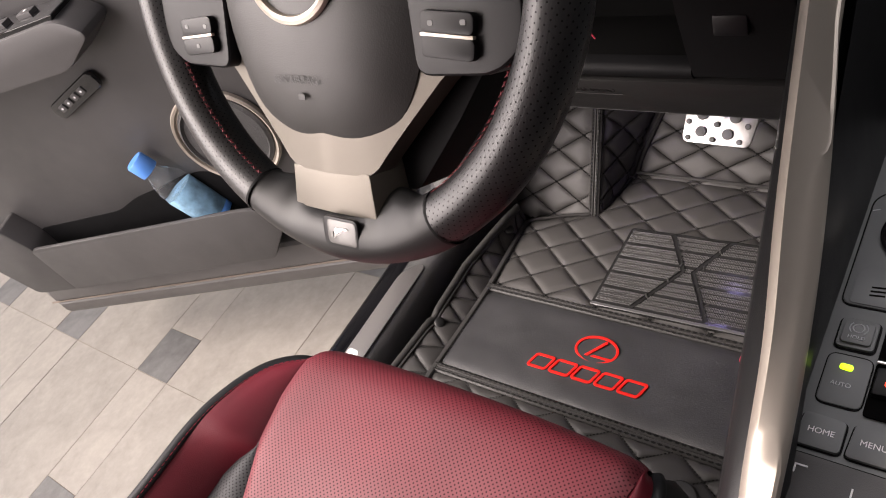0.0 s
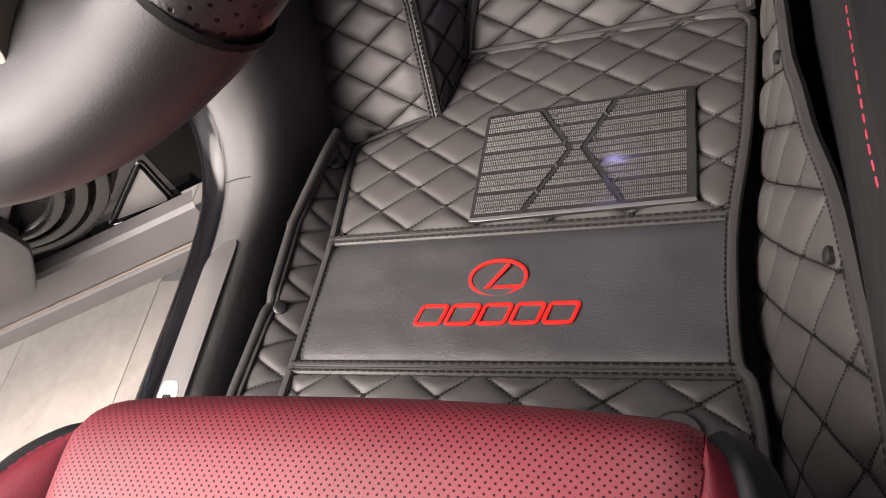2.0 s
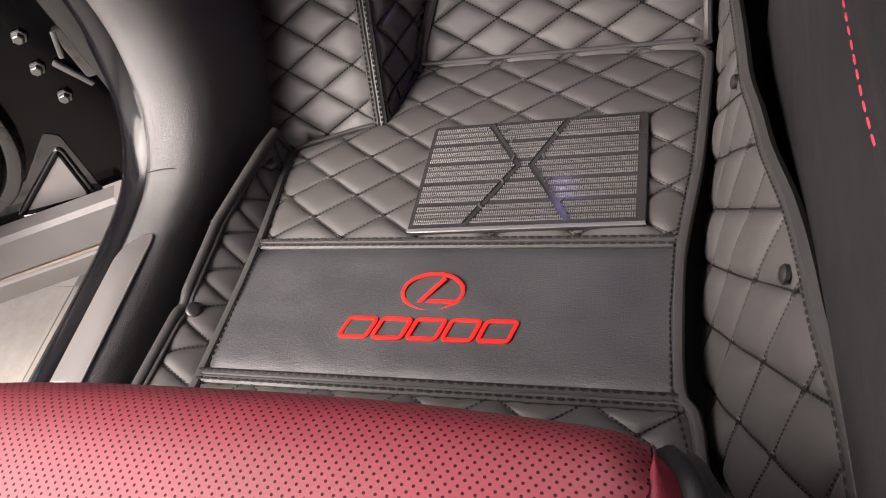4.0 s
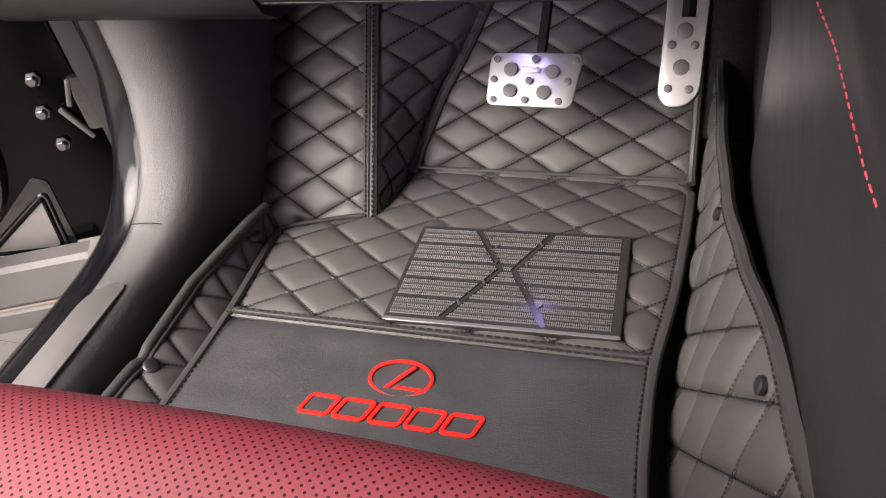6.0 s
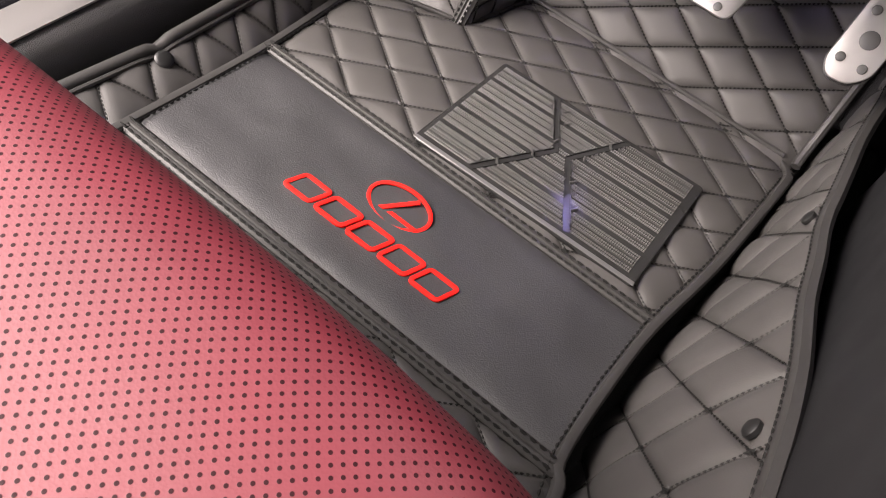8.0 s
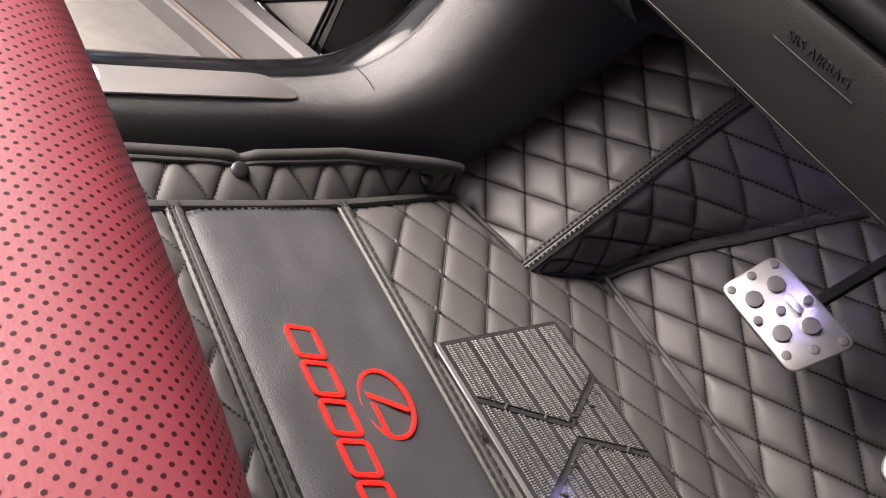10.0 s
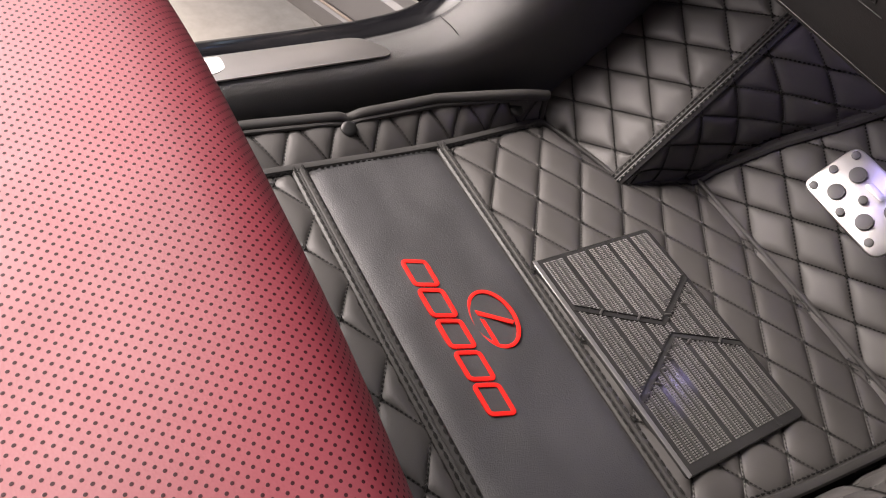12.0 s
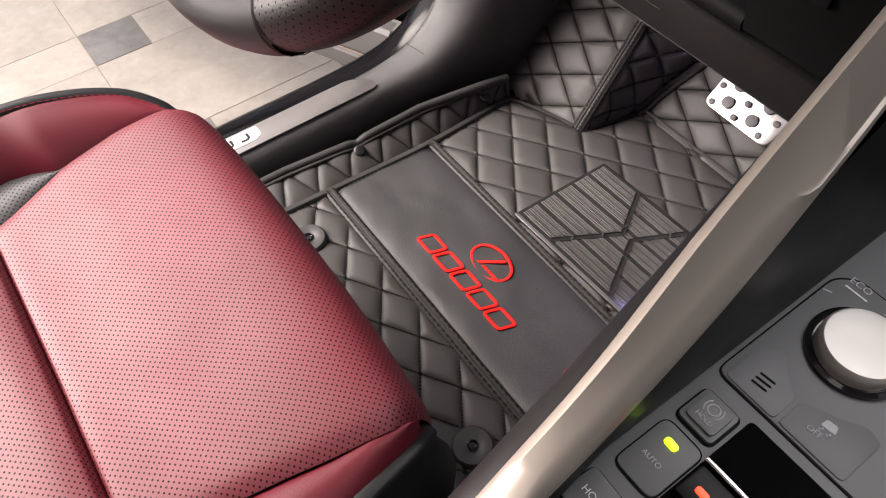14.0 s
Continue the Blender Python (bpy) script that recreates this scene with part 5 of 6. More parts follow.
    # side spokes and switch pods
    for sx in (-1, 1):
        body = round_poly([(sx * 0.074, 0.030), (sx * 0.150, 0.016), (sx * 0.152, -0.042), (sx * 0.134, -0.0560), (sx * 0.082, -0.0580)], 0.010, 4)
        sp = part("side_spoke", prism(body if sx > 0 else body[::-1], 0.030, Matrix.Translation((0, 0, -0.018)), 0.004, 3), M_SWITCH, t, "black plastic side spoke", local=True)
        for y0, nm in ((-0.0295, "upper_switch"), (-0.0423, "lower_switch")):
            part(nm, prism(rounded(0.0345, 0.0112, 0.0035), 0.006, Matrix.Translation((sx * 0.1078, y0, 0.0105)) @ pose(0, 0, 0, 0, 0, sx * -4), 0.0012), M_SWITCH, sp, "black rocker switch", local=True)
            for dx in ((-0.010, 0.011) if y0 > -0.03 else (0.0,) if sx < 0 else ()):
                part("switch_sign", prism(rounded(0.0036, 0.0028, 0.001), 0.0003, Matrix.Translation((sx * 0.1078 + dx, y0, 0.0165)), 0.0, 1), M_SIGN, sp, local=True)
        part("switch_bar", box((0.0345, 0.0019, 0.003), Matrix.Translation((sx * 0.1078, -0.0360, 0.0155)) @ pose(0, 0, 0, 0, 0, sx * -4), 0.0006), M_SILVER, sp, "thin silver bar", local=True)
    for sx in (-1, 1):
        back = round_poly([(sx * 0.045, -0.040), (sx * 0.112, -0.050), (sx * 0.084, -0.092), (sx * 0.052, -0.134), (sx * 0.028, -0.134)], 0.006, 3)
        part("spoke_back", prism(back if sx > 0 else back[::-1], 0.034, Matrix.Translation((0, 0, -0.052)), 0.005, 3), M_DARK, t, "matte black spoke back cover", local=True)
    b = lathe([(0.06, -0.05), (0.062, -0.03), (0.055, -0.012)], 28)
    part("hub_back", b, M_DARK, t, "black hub", local=True)
    return t


steering_wheel()


# ---- centre console ----
def centre_console():
    t = thing("centre_console", pose(0.42, -0.1, 0.0), "dark grey centre console with champagne metal side rail", "centre console")
    # side wall under the pad
    def pad_z(y):
        return 0.405 + 0.457 * y + 0.247 * y * y

    def pad_x(y):
        return 0.2610 - 0.099 * y
    ys = np.linspace(-0.60, 0.34, 40)
    cl = lambda y: max(y, -0.24)
    verts, faces = [], []
    for y in ys:
        yz = cl(y)
        px, pz = pad_x(yz), pad_z(yz)
        for x, z in ((0.285, 0.0), (0.2845, 0.12), (0.283, 0.20), (px + 0.010, pz - 0.055), (px + 0.002, pz - 0.018), (px + 0.0005, pz - 0.004), (px + 0.004, pz + 0.008), (px + 0.012, pz + 0.022), (px + 0.022, pz + 0.022 + 0.12 * (yz + 0.2))):
            verts.append((x, y, z))
    k = 9
    faces = [(i * k + j, i * k + j + 1, (i + 1) * k + j + 1, (i + 1) * k + j) for i in range(len(ys) - 1) for j in range(k - 1)]
    raw_part("knee_pad", verts, faces, M_SHELL, t, "black padded console side", angle=50)
    line = [(pad_x(y) + interp(pad_z(y) - 0.356, [0.0, 0.018, 0.055, 0.2], [0.0, 0.002, 0.010, 0.018]), y, 0.356) for y in np.linspace(-0.088, 0.18, 40)]
    v, f = stitches(dash_line(line, 0.0046, 0.0022, up=(-1, 0, 0.1), lift=0.0022), 0.00045, 0.0004)
    raw_part("pad_stitching", v, f, M_RED_THREAD, t, "red stitching", kind="stuff")
    # champagne rail: left crest, lower right edge
    verts = []
    ys = np.linspace(-0.42, 0.36, 110)
    for y in ys:
        yy = max(y, -0.235)
        lx, lz = 0.280 - 0.106 * yy, 0.476 + 0.625 * yy + 0.049 * yy * yy
        yr = min(yy, 0.10)
        rx = 0.3008 - 0.1438 * yr - 0.3137 * yr * yr - 0.106 * (yy - yr)
        rz = 0.4387 + 0.3954 * yr + 0.105 * yr * yr + 0.45 * (yy - yr)
        lx += 0.0028 * math.exp(-((y + 0.10) / 0.05) ** 2)
        # the lower facet starts and ends in a tapered notch
        fm = interp(y, [-0.165, -0.138, 0.000, 0.024], [1.0, 0.0, 0.0, 1.0])
        fm = fm * fm * (3 - 2 * fm)
        mx, mz = 0.2939 - 0.1122 * yy, 0.4521 + 0.4567 * yy
        ex, ez = lx + (rx - lx) * 0.97, lz + (rz - lz) * 0.95 + 0.001
        mx, mz = mx + (ex - mx) * fm, mz + (ez - mz) * fm
        verts += [(lx - 0.004, y, lz - 0.014), (lx - 0.001, y, lz - 0.003), (lx + 0.003, y, lz + 0.0005), (mx - 0.001, y, mz + 0.0005), (mx + 0.001, y, mz - 0.0008), (rx - 0.001, y, rz), (rx + 0.001, y, rz - 0.004), (rx, y, rz - 0.020)]
    k = 8
    faces = [(i * k + j, i * k + j + 1, (i + 1) * k + j + 1, (i + 1) * k + j) for i in range(len(ys) - 1) for j in range(k - 1)]
    raw_part("side_rail", verts, faces, M_SILVER, t, "champagne satin metal rail", angle=40)
    # inner dark wall between rail and panel
    verts = []
    for y in ys:
        yy = max(y, -0.235)
        rx, rz = 0.301 - 0.081 * yy, 0.438 + 0.392 * yy
        verts += [(rx - 0.002, y, rz - 0.006), (rx + 0.004, y, rz - 0.03), (0.309, y, 0.347), (0.309, y, 0.30)]
    faces = [(i * 4 + j, i * 4 + j + 1, (i + 1) * 4 + j + 1, (i + 1) * 4 + j) for i in range(len(ys) - 1) for j in range(3)]
    raw_part("inner_wall", verts, faces, M_SHELL, t, "black inner wall", angle=40)
    top = 0.346
    b = box((0.34, 0.86, 0.09), pose(0.475, -0.21, top - 0.045), 0.006, 3)
    part("console_top", b, M_CONSOLE, t, "dark grey console top")
    b = box((0.34, 0.10, 0.34), pose(0.475, 0.27, 0.45, -25), 0.01, 3)
    part("centre_stack", b, M_DARK, t, "black centre stack")

    def plate(name, pts, h, mat, label="", r=0.004, z=top, bev=0.0008, parent=None):
        return part(name, prism(round_poly(pts, r, 4), h, Matrix.Translation((0, 0, z)), bev), mat, parent or t, label)
    # grooves drawn as dark plates under slightly smaller raised ones
    def raised(name, pts, label="", r=0.004, h=0.0022, gap=0.0015, mat=None):
        c = sum((Vector(p) for p in pts), Vector((0, 0))) / len(pts)
        big = [tuple(Vector(p) + (Vector(p) - c).normalized() * gap) for p in pts]
        plate(name + "_groove", big, 0.0008, M_DARK, "", r + gap, top - 0.0001, 0.0001)
        return plate(name, pts, h, mat or M_CONSOLE, label, r, top - 0.0002, 0.0004)
    raised("control_panel", [(0.3125, -0.018), (0.3125, 0.078), (0.322, 0.088), (0.42, 0.088), (0.42, -0.018)], "raised dark grey control panel", 0.006, 0.0014)
    grid = raised("grid_button", [(0.3165, -0.017), (0.3165, 0.008), (0.3235, 0.017), (0.330, 0.016), (0.338, 0.007), (0.3475, 0.001), (0.3475, -0.017)], "grey button with slot marks", 0.003, 0.0021)
    for k2 in range(3):
        part("slot_mark", box((0.009, 0.0013, 0.0006), pose(0.3315, -0.0085 + 0.0034 * k2, top + 0.0021, 0, 0, 6), 0.0002, 1), M_DARK, grid)
    off = raised("stability_button", [(0.350, -0.0165), (0.350, 0.002), (0.360, 0.006), (0.370, 0.011), (0.379, 0.017), (0.388, 0.014), (0.388, -0.0165)], "grey button marked off", 0.003, 0.0021)
    lettering("OFF", 0.0046, pose(0.3640, -0.0065, top + 0.0021, 0, 0, 6), M_GREY_PRINT, off)
    part("car_sign", prism(round_poly([(-0.004, 0), (0.004, 0), (0.003, 0.005), (-0.003, 0.005)], 0.001, 2), 0.0004, pose(0.3675, -0.0005, top + 0.0019, 0, 0, 6), 0.0, 1), M_GREY_PRINT, off)
    hold = raised("hold_button", [(0.3168, -0.0530), (0.3168, -0.0305), (0.3385, -0.0305), (0.3385, -0.0530)], "square black hold button", 0.003, 0.0030, 0.002, M_CONSOLE)
    plate("hold_cap", [(0.3188, -0.0505), (0.3188, -0.0330), (0.3365, -0.0330), (0.3365, -0.0505)], 0.0020, M_CONSOLE, "", 0.003, top + 0.0026, 0.0008, hold)
    lettering("HOLD", 0.0037, pose(0.3276, -0.0462, top + 0.0047), M_GREY_PRINT, hold)
    ringp = [(0.3276 + 0.0032 * math.cos(a), -0.0388 + 0.0032 * math.sin(a), top + 0.0047) for a in np.linspace(0, 2 * math.pi, 28, endpoint=False)]
    part("hold_sign", sweep(ringp, circle(0.0005, 6), closed=True), M_GREY_PRINT, hold)
    for sx in (-1, 1):
        arcp = [(0.3276 + sx * 0.0052 * math.cos(a), -0.0388 + 0.0052 * math.sin(a), top + 0.0047) for a in np.linspace(-0.8, 0.8, 8)]
        part("hold_sign", tube(arcp, 0.0004, 5), M_GREY_PRINT, hold)
    auto = raised("selector_panel", [(0.3155, -0.095), (0.3155, -0.0585), (0.3405, -0.0585), (0.3405, -0.095)], "grey panel with a lit lamp", 0.005, 0.0016)
    part("green_lamp", prism(rounded(0.0078, 0.0044, 0.0018), 0.0012, pose(0.3270, -0.0675, top + 0.0011, 0, 0, -4), 0.0004), M_GREENLED, auto, "lit yellow green lamp")
    lettering("AUTO", 0.0042, pose(0.3265, -0.0805, top + 0.0015), M_GREY_PRINT, auto)
    # shifter well
    plate("shifter_well", [(0.342, -0.098), (0.342, -0.026), (0.395, -0.026), (0.395, -0.098)], 0.0018, M_VOID, "plate painting the shade of the shifter well", 0.003)
    part("shifter_bar", box((0.070, 0.0030, 0.004), pose(0.377, -0.0600, top + 0.0030), 0.001), M_CHROME, t, "polished bar")
    part("selector_block", box((0.045, 0.020, 0.006), pose(0.366, -0.074, top + 0.003), 0.002), M_SWITCH, t, "gloss black selector block")
    part("red_lamp", prism(rounded(0.007, 0.004, 0.0015), 0.0008, pose(0.353, -0.0755, top + 0.0058), 0.0002), M_REDLED, t, "lit red lamp")
    # mode knob
    kx, ky = 0.3495, 0.0475
    part("mode_dial_ring", lathe([(0.0272, 0), (0.0272, 0.003), (0.0252, 0.0042), (0.0234, 0.0018)], 48, Matrix.Translation((kx, ky, top + 0.001))), M_GLOSS, t, "gloss black dial ring")
    part("mode_dial", lathe([(0.0224, 0.0), (0.0224, 0.007), (0.0219, 0.0095), (0.0206, 0.0110), (0.017, 0.0114), (0.004, 0.0110)], 64, Matrix.Translation((kx, ky, top + 0.002))), surface("satin silver dial", (0.62, 0.60, 0.56), 0.40, metal=0.5, vary=0.04, big=20, grain=1500, bump=0.03), t, "satin silver mode dial")
    lettering("ECO", 0.0066, pose(0.3250, 0.0850, top + 0.0014), M_GREY_PRINT, t)
    part("eco_line", box((0.014, 0.0011, 0.0004), pose(0.3260, 0.0790, top + 0.0014), 0.0001, 1), M_WHITE, t)
    part("mode_line", box((0.005, 0.0010, 0.0004), pose(0.3155, 0.0680, top + 0.0014, 0, 0, 25), 0.0001, 1), M_GREY_PRINT, t)
    lettering("N", 0.0066, pose(0.3460, 0.0805, top + 0.0014, 0, 0, -12), M_GREY_PRINT, t)
    for sx in (-0.0022, 0.0022):
        wav = [(0.3672 + sx + 0.0007 * math.sin(2.4 * q), -0.0012 - 0.0011 * q, top + 0.0022) for q in np.linspace(0, 3, 10)]
        part("skid_sign", tube(wav, 0.0004, 5), M_GREY_PRINT, off)
    # remote touch buttons and pad
    for x, s in ((0.3245, "HOME"), (0.3525, "MENU")):
        bt = raised("key_" + s.lower(), [(x - 0.0130, -0.1275), (x - 0.0115, -0.1050), (x + 0.0120, -0.1060), (x + 0.0120, -0.1275)], "dark grey key", 0.003, 0.0032)
        lettering(s, 0.0053, pose(x, -0.1165, top + 0.0031), M_WHITE, bt)
    tp = raised("touch_pad", [(0.3110, -0.23), (0.3125, -0.1325), (0.395, -0.1335), (0.395, -0.23)], "dark grey touch pad", 0.004, 0.0020, 0.0014, M_DOOR)
    part("corner_mark", box((0.007, 0.0011, 0.0004), pose(0.3200, -0.1405, top + 0.0019), 0.0001, 1), M_WHITE, tp)
    part("corner_mark", box((0.0011, 0.006, 0.0004), pose(0.3168, -0.1430, top + 0.0019), 0.0001, 1), M_WHITE, tp)
    part("centre_mark", box((0.0010, 0.008, 0.0004), pose(0.3480, -0.1490, top + 0.0019), 0.0001, 1), M_WHITE, tp)
    b = box((0.24, 0.5, 0.16), pose(0.48, -0.62, 0.36), 0.03, 4)
    part("armrest", b, M_SHELL, t, "black padded armrest lid")
    return t


centre_console()


# ---- pedals ----
def brake_pedal():
    n = Vector((0.0, -0.707, 0.707))
    m = frame_at((0.0672, 0.4015, 0.1150), n, (0.02, 0.7, 0.7))
    t = thing("brake_pedal", m, "brushed aluminium brake pedal with black rubber studs", "pedal")
    out = round_poly([(-0.0480, 0.0285), (0.0510, 0.0300), (0.0425, -0.0285), (-0.0490, -0.0275)], 0.010, 5)
    b = prism(out, 0.004, None, 0.0014, 3)
    for v in b.verts:
        v.co.z -= 2.2 * (v.co.x ** 2)
    part("pedal_plate", b, M_ALU, t, "brushed aluminium plate", local=True)
    b = prism([(x * 0.97, y * 0.97) for x, y in out], 0.008, Matrix.Translation((0, 0, -0.0095)), 0.001, 2)
    part("rubber_back", b, M_RUBBER, t, "black rubber backing", local=True)

    def stud(x, y, r):
        z = 0.0042 - 2.2 * x * x
        part("stud", lathe([(r, -0.002), (r, 0.0003), (r * 0.85, 0.0006), (r * 0.3, 0.0007)], 28, Matrix.Translation((x, y, z))), M_STUD, t, "dark grey rubber stud", local=True)
    for x, y in ((-0.0245, 0.0105), (0.0195, 0.0095), (-0.0235, -0.0120), (0.0125, -0.0130)):
        stud(x, y, 0.0072)
    for x, y in ((-0.0405, 0.0215), (0.0010, 0.0220), (0.0425, 0.0225), (-0.0420, 0.0000), (-0.0035, -0.0012), (0.0365, -0.0005), (-0.0405, -0.0215), (-0.0065, -0.0215), (0.0290, -0.0215)):
        stud(x, y, 0.0038)
    part("raised_bar", prism(rounded(0.020, 0.0065, 0.003), 0.0018, Matrix.Translation((-0.0025, 0.0105, 0.0040)), 0.0008), M_ALU, t, "raised bar", local=True)
    arm = [(0.074, 0.424, 0.136), (0.080, 0.455, 0.20), (0.085, 0.49, 0.30), (0.088, 0.52, 0.42)]
    part("pedal_arm", sweep(smooth_path(arm, 5), [(-0.009, -0.004), (-0.009, 0.004), (0.009, 0.004), (0.009, -0.004)], up=(1, 0, 0)), M_DARK, t, "black steel arm")
    return t


brake_pedal()


def accelerator_pedal():
    m = frame_at((0.2150, 0.4250, 0.1250), (-0.05, -0.80, 0.60), (0.03, 0.6, 0.8))
    t = thing("accelerator_pedal", m, "brushed aluminium accelerator pedal with black studs", "pedal")
    out = round_poly([(-0.0205, 0.075), (0.0200, 0.075), (0.0200, -0.030), (0.0080, -0.044), (-0.0110, -0.046), (-0.0200, -0.034)], 0.008, 5)
    part("pedal_plate", prism(out, 0.004, None, 0.0014, 3), M_ALU, t, "brushed aluminium plate", local=True)
    part("rubber_back", prism([(x * 1.05, y * 1.02) for x, y in out], 0.008, Matrix.Translation((0, 0, -0.009)), 0.001, 2), M_RUBBER, t, local=True)
    for x, y, r in ((0.0, -0.006, 0.0080), (-0.0105, -0.0275, 0.0042), (0.0100, -0.0275, 0.0042), (-0.0110, 0.016, 0.0042), (0.0, 0.030, 0.0080), (0.011, 0.016, 0.0042)):
        part("stud", lathe([(r, -0.002), (r, 0.0008), (r * 0.8, 0.0014), (r * 0.3, 0.0016)], 20, Matrix.Translation((x, y, 0.0040))), M_STUD, t, "dark grey rubber stud", local=True)
    arm = [(0.218, 0.45, 0.16), (0.22, 0.52, 0.26), (0.22, 0.56, 0.40)]
    part("pedal_arm", tube(smooth_path(arm, 4), 0.008, 8), M_DARK, t)
    return t


accelerator_pedal()


def footwell_lamp(x, y, z, aim):
    t = thing("footwell_lamp", pose(x, y, z + 0.006), "small violet footwell lamp under the dashboard", "lamp", "lamps under the dashboard")
    part("lens", prism(rounded(0.030, 0.014, 0.003), 0.004, pose(x, y, z), 0.001), M_VIOLET, t, "lit violet lens")
    part("housing", prism(rounded(0.036, 0.020, 0.004), 0.008, pose(x, y, z + 0.0035), 0.001), M_DARK, t, "black lamp housing")
    lamp = bpy.data.lights.new("footwell_light", 'AREA')
    lamp.shape, lamp.size, lamp.size_y = 'RECTANGLE', 0.02, 0.01
    lamp.energy, lamp.color = FOOT, (0.45, 0.40, 1.0)
    ob = new("footwell_light", lamp)
    ob.matrix_world = look((x, y, z - 0.002), aim)
    return t


footwell_lamp(0.03, 0.49, 0.262, (0.08, 0.36, 0.0))
footwell_lamp(0.034, 0.345, 0.262, (0.10, 0.42, 0.0))


M_BOLT = surface("dull steel", (0.13, 0.13, 0.13), 0.35, metal=0.7, vary=0.1)
M_SKIN = surface("dark inner door paint", (0.0012, 0.0012, 0.0014), 0.16, vary=0.3, grain=60, bump=0.01, spec=0.12)


# ---- open driver door ----
def driver_door():
    a = radians(67)
    D, N = Vector((-math.sin(a), -math.cos(a), 0)), Vector((math.cos(a), -math.sin(a), 0))
    m = Matrix.Translation((-0.534, 0.264, 0.0)) @ Matrix((D, Vector((0, 0, 1)), D.cross(Vector((0, 0, 1))))).transposed().to_4x4()
    if (m.to_3x3() @ Vector((0, 0, 1))).dot(N) < 0:
        m = Matrix.Translation((-0.534, 0.264, 0.0)) @ Matrix((-D, Vector((0, 0, 1)), N)).transposed().to_4x4()
        flip = -1
    else:
        flip = 1
    t = thing("driver_door", m, "open dark grey driver door with speaker and map pocket", "car door", kind="structure")

    def L(s, z, n=0.0):
        return (flip * s, z, n)

    def plate(name, pts, n0, h, mat, label="", r=0.01, bev=0.003, parent=None):
        p2 = [(flip * s, z) for s, z in pts]
        return part(name, prism(round_poly(p2, r, 4), h, Matrix.Translation((0, 0, n0)), bev), mat, parent or t, label, local=True)
    # painted door body and stepped lower cladding
    plate("door_body", [(-0.10, -0.085), (0.93, -0.085), (1.02, 0.20), (1.02, 0.80), (-0.10, 0.80)], -0.13, 0.085, M_PAINT, "grey painted door body", 0.02, 0.006)
    verts, faces = [], []
    prof = [(-0.078, -0.030), (-0.080, -0.008), (-0.086, -0.001), (-0.112, 0.003), (-0.118, 0.0048), (-0.136, 0.006), (-0.141, 0.002), (-0.147, 0.002), (-0.152, 0.006), (-0.176, 0.005), (-0.188, -0.001), (-0.192, -0.03), (-0.185, -0.12)]
    ss = np.concatenate([np.linspace(-0.02, 0.93, 24), [0.965, 0.985]])
    for s in ss:
        sh = 0.0 if s < 0.96 else -0.02 if s < 0.97 else -0.08
        for z, n in prof:
            verts.append(L(s, z, n + sh))
    k = len(prof)
    faces = [(i * k + j, i * k + j + 1, (i + 1) * k + j + 1, (i + 1) * k + j) for i in range(len(ss) - 1) for j in range(k - 1)]
    raw_part("lower_cladding", verts, faces, M_PAINT, t, "grey lower door cladding with dusty ledges", local=True, angle=25)
    part("cladding_seal", tube([L(0.02, -0.144, 0.0035), L(0.95, -0.144, 0.0035)], 0.0022, 6), surface("dusty seal", (0.22, 0.18, 0.15), 0.8), t, "dusty rubber seal", local=True)
    # inner trim panel
    trim = plate("door_trim", [(0.36, -0.070), (0.87, -0.066), (0.93, 0.04), (0.96, 0.20), (0.96, 0.80), (0.02, 0.80), (0.02, 0.26), (0.10, 0.10), (0.24, 0.00)], -0.045, 0.040, M_DOOR, "dark grey moulded door trim", 0.03, 0.008)
    # map pocket with raised lip
    plate("map_pocket", [(0.228, -0.060), (0.76, -0.062), (0.77, 0.072), (0.24, 0.074), (0.165, 0.068), (0.165, 0.015)], 0.044, 0.011, M_DOOR, "grey map pocket front", 0.014, 0.005, trim)
    plate("pocket_end", [(0.755, -0.062), (0.872, -0.058), (0.915, 0.030), (0.80, 0.142), (0.765, 0.074)], -0.006, 0.0590, M_DOOR, "flared pocket end", 0.014, 0.006, trim)
    # pocket floor and back in near black: the cavity's shade put into colour
    plate("pocket_floor", [(0.36, -0.055), (0.76, -0.055), (0.76, -0.035), (0.30, -0.035)], -0.006, 0.051, M_DARK, "pocket floor with the shade in its colour", 0.004, 0.001, trim)
    plate("pocket_shadow", [(0.20, 0.00), (0.79, 0.00), (0.775, 0.080), (0.54, 0.085), (0.48, 0.108), (0.30, 0.14), (0.20, 0.10)], -0.0052, 0.002, M_DARK, "dark plate painting the shade at the pocket back", 0.02, 0.0005, trim)
    # speaker with ring
    cx, cz = 0.190, 0.200
    mm = Matrix.Translation(L(cx, cz, -0.004))
    spk = part("speaker_grille", lathe([(0.088, 0.0), (0.086, 0.008), (0.080, 0.012), (0.076, 0.006), (0.03, 0.010), (0.004, 0.012)], 56, mm), surface("speaker mesh", (0.055, 0.054, 0.055), 0.6, grain=2500, bump=0.6, cell=True), trim, "dark grey speaker grille", local=True)
    part("speaker_ring", lathe([(0.098, 0.0), (0.0985, 0.008), (0.0955, 0.012), (0.0915, 0.010), (0.090, 0.004)], 64, mm), M_SILVER, spk, "champagne metal speaker ring", local=True)
    # seat memory switch plate
    a0 = Vector(L(0.402, 0.352, 0.0))
    mem = part("memory_panel", prism(rounded(0.138, 0.034, 0.012), 0.010, Matrix.Translation(a0) @ pose(0, 0, 0, 0, 0, -flip * 19), 0.004, 3), M_GLOSS, trim, "black switch panel with four keys", local=True)
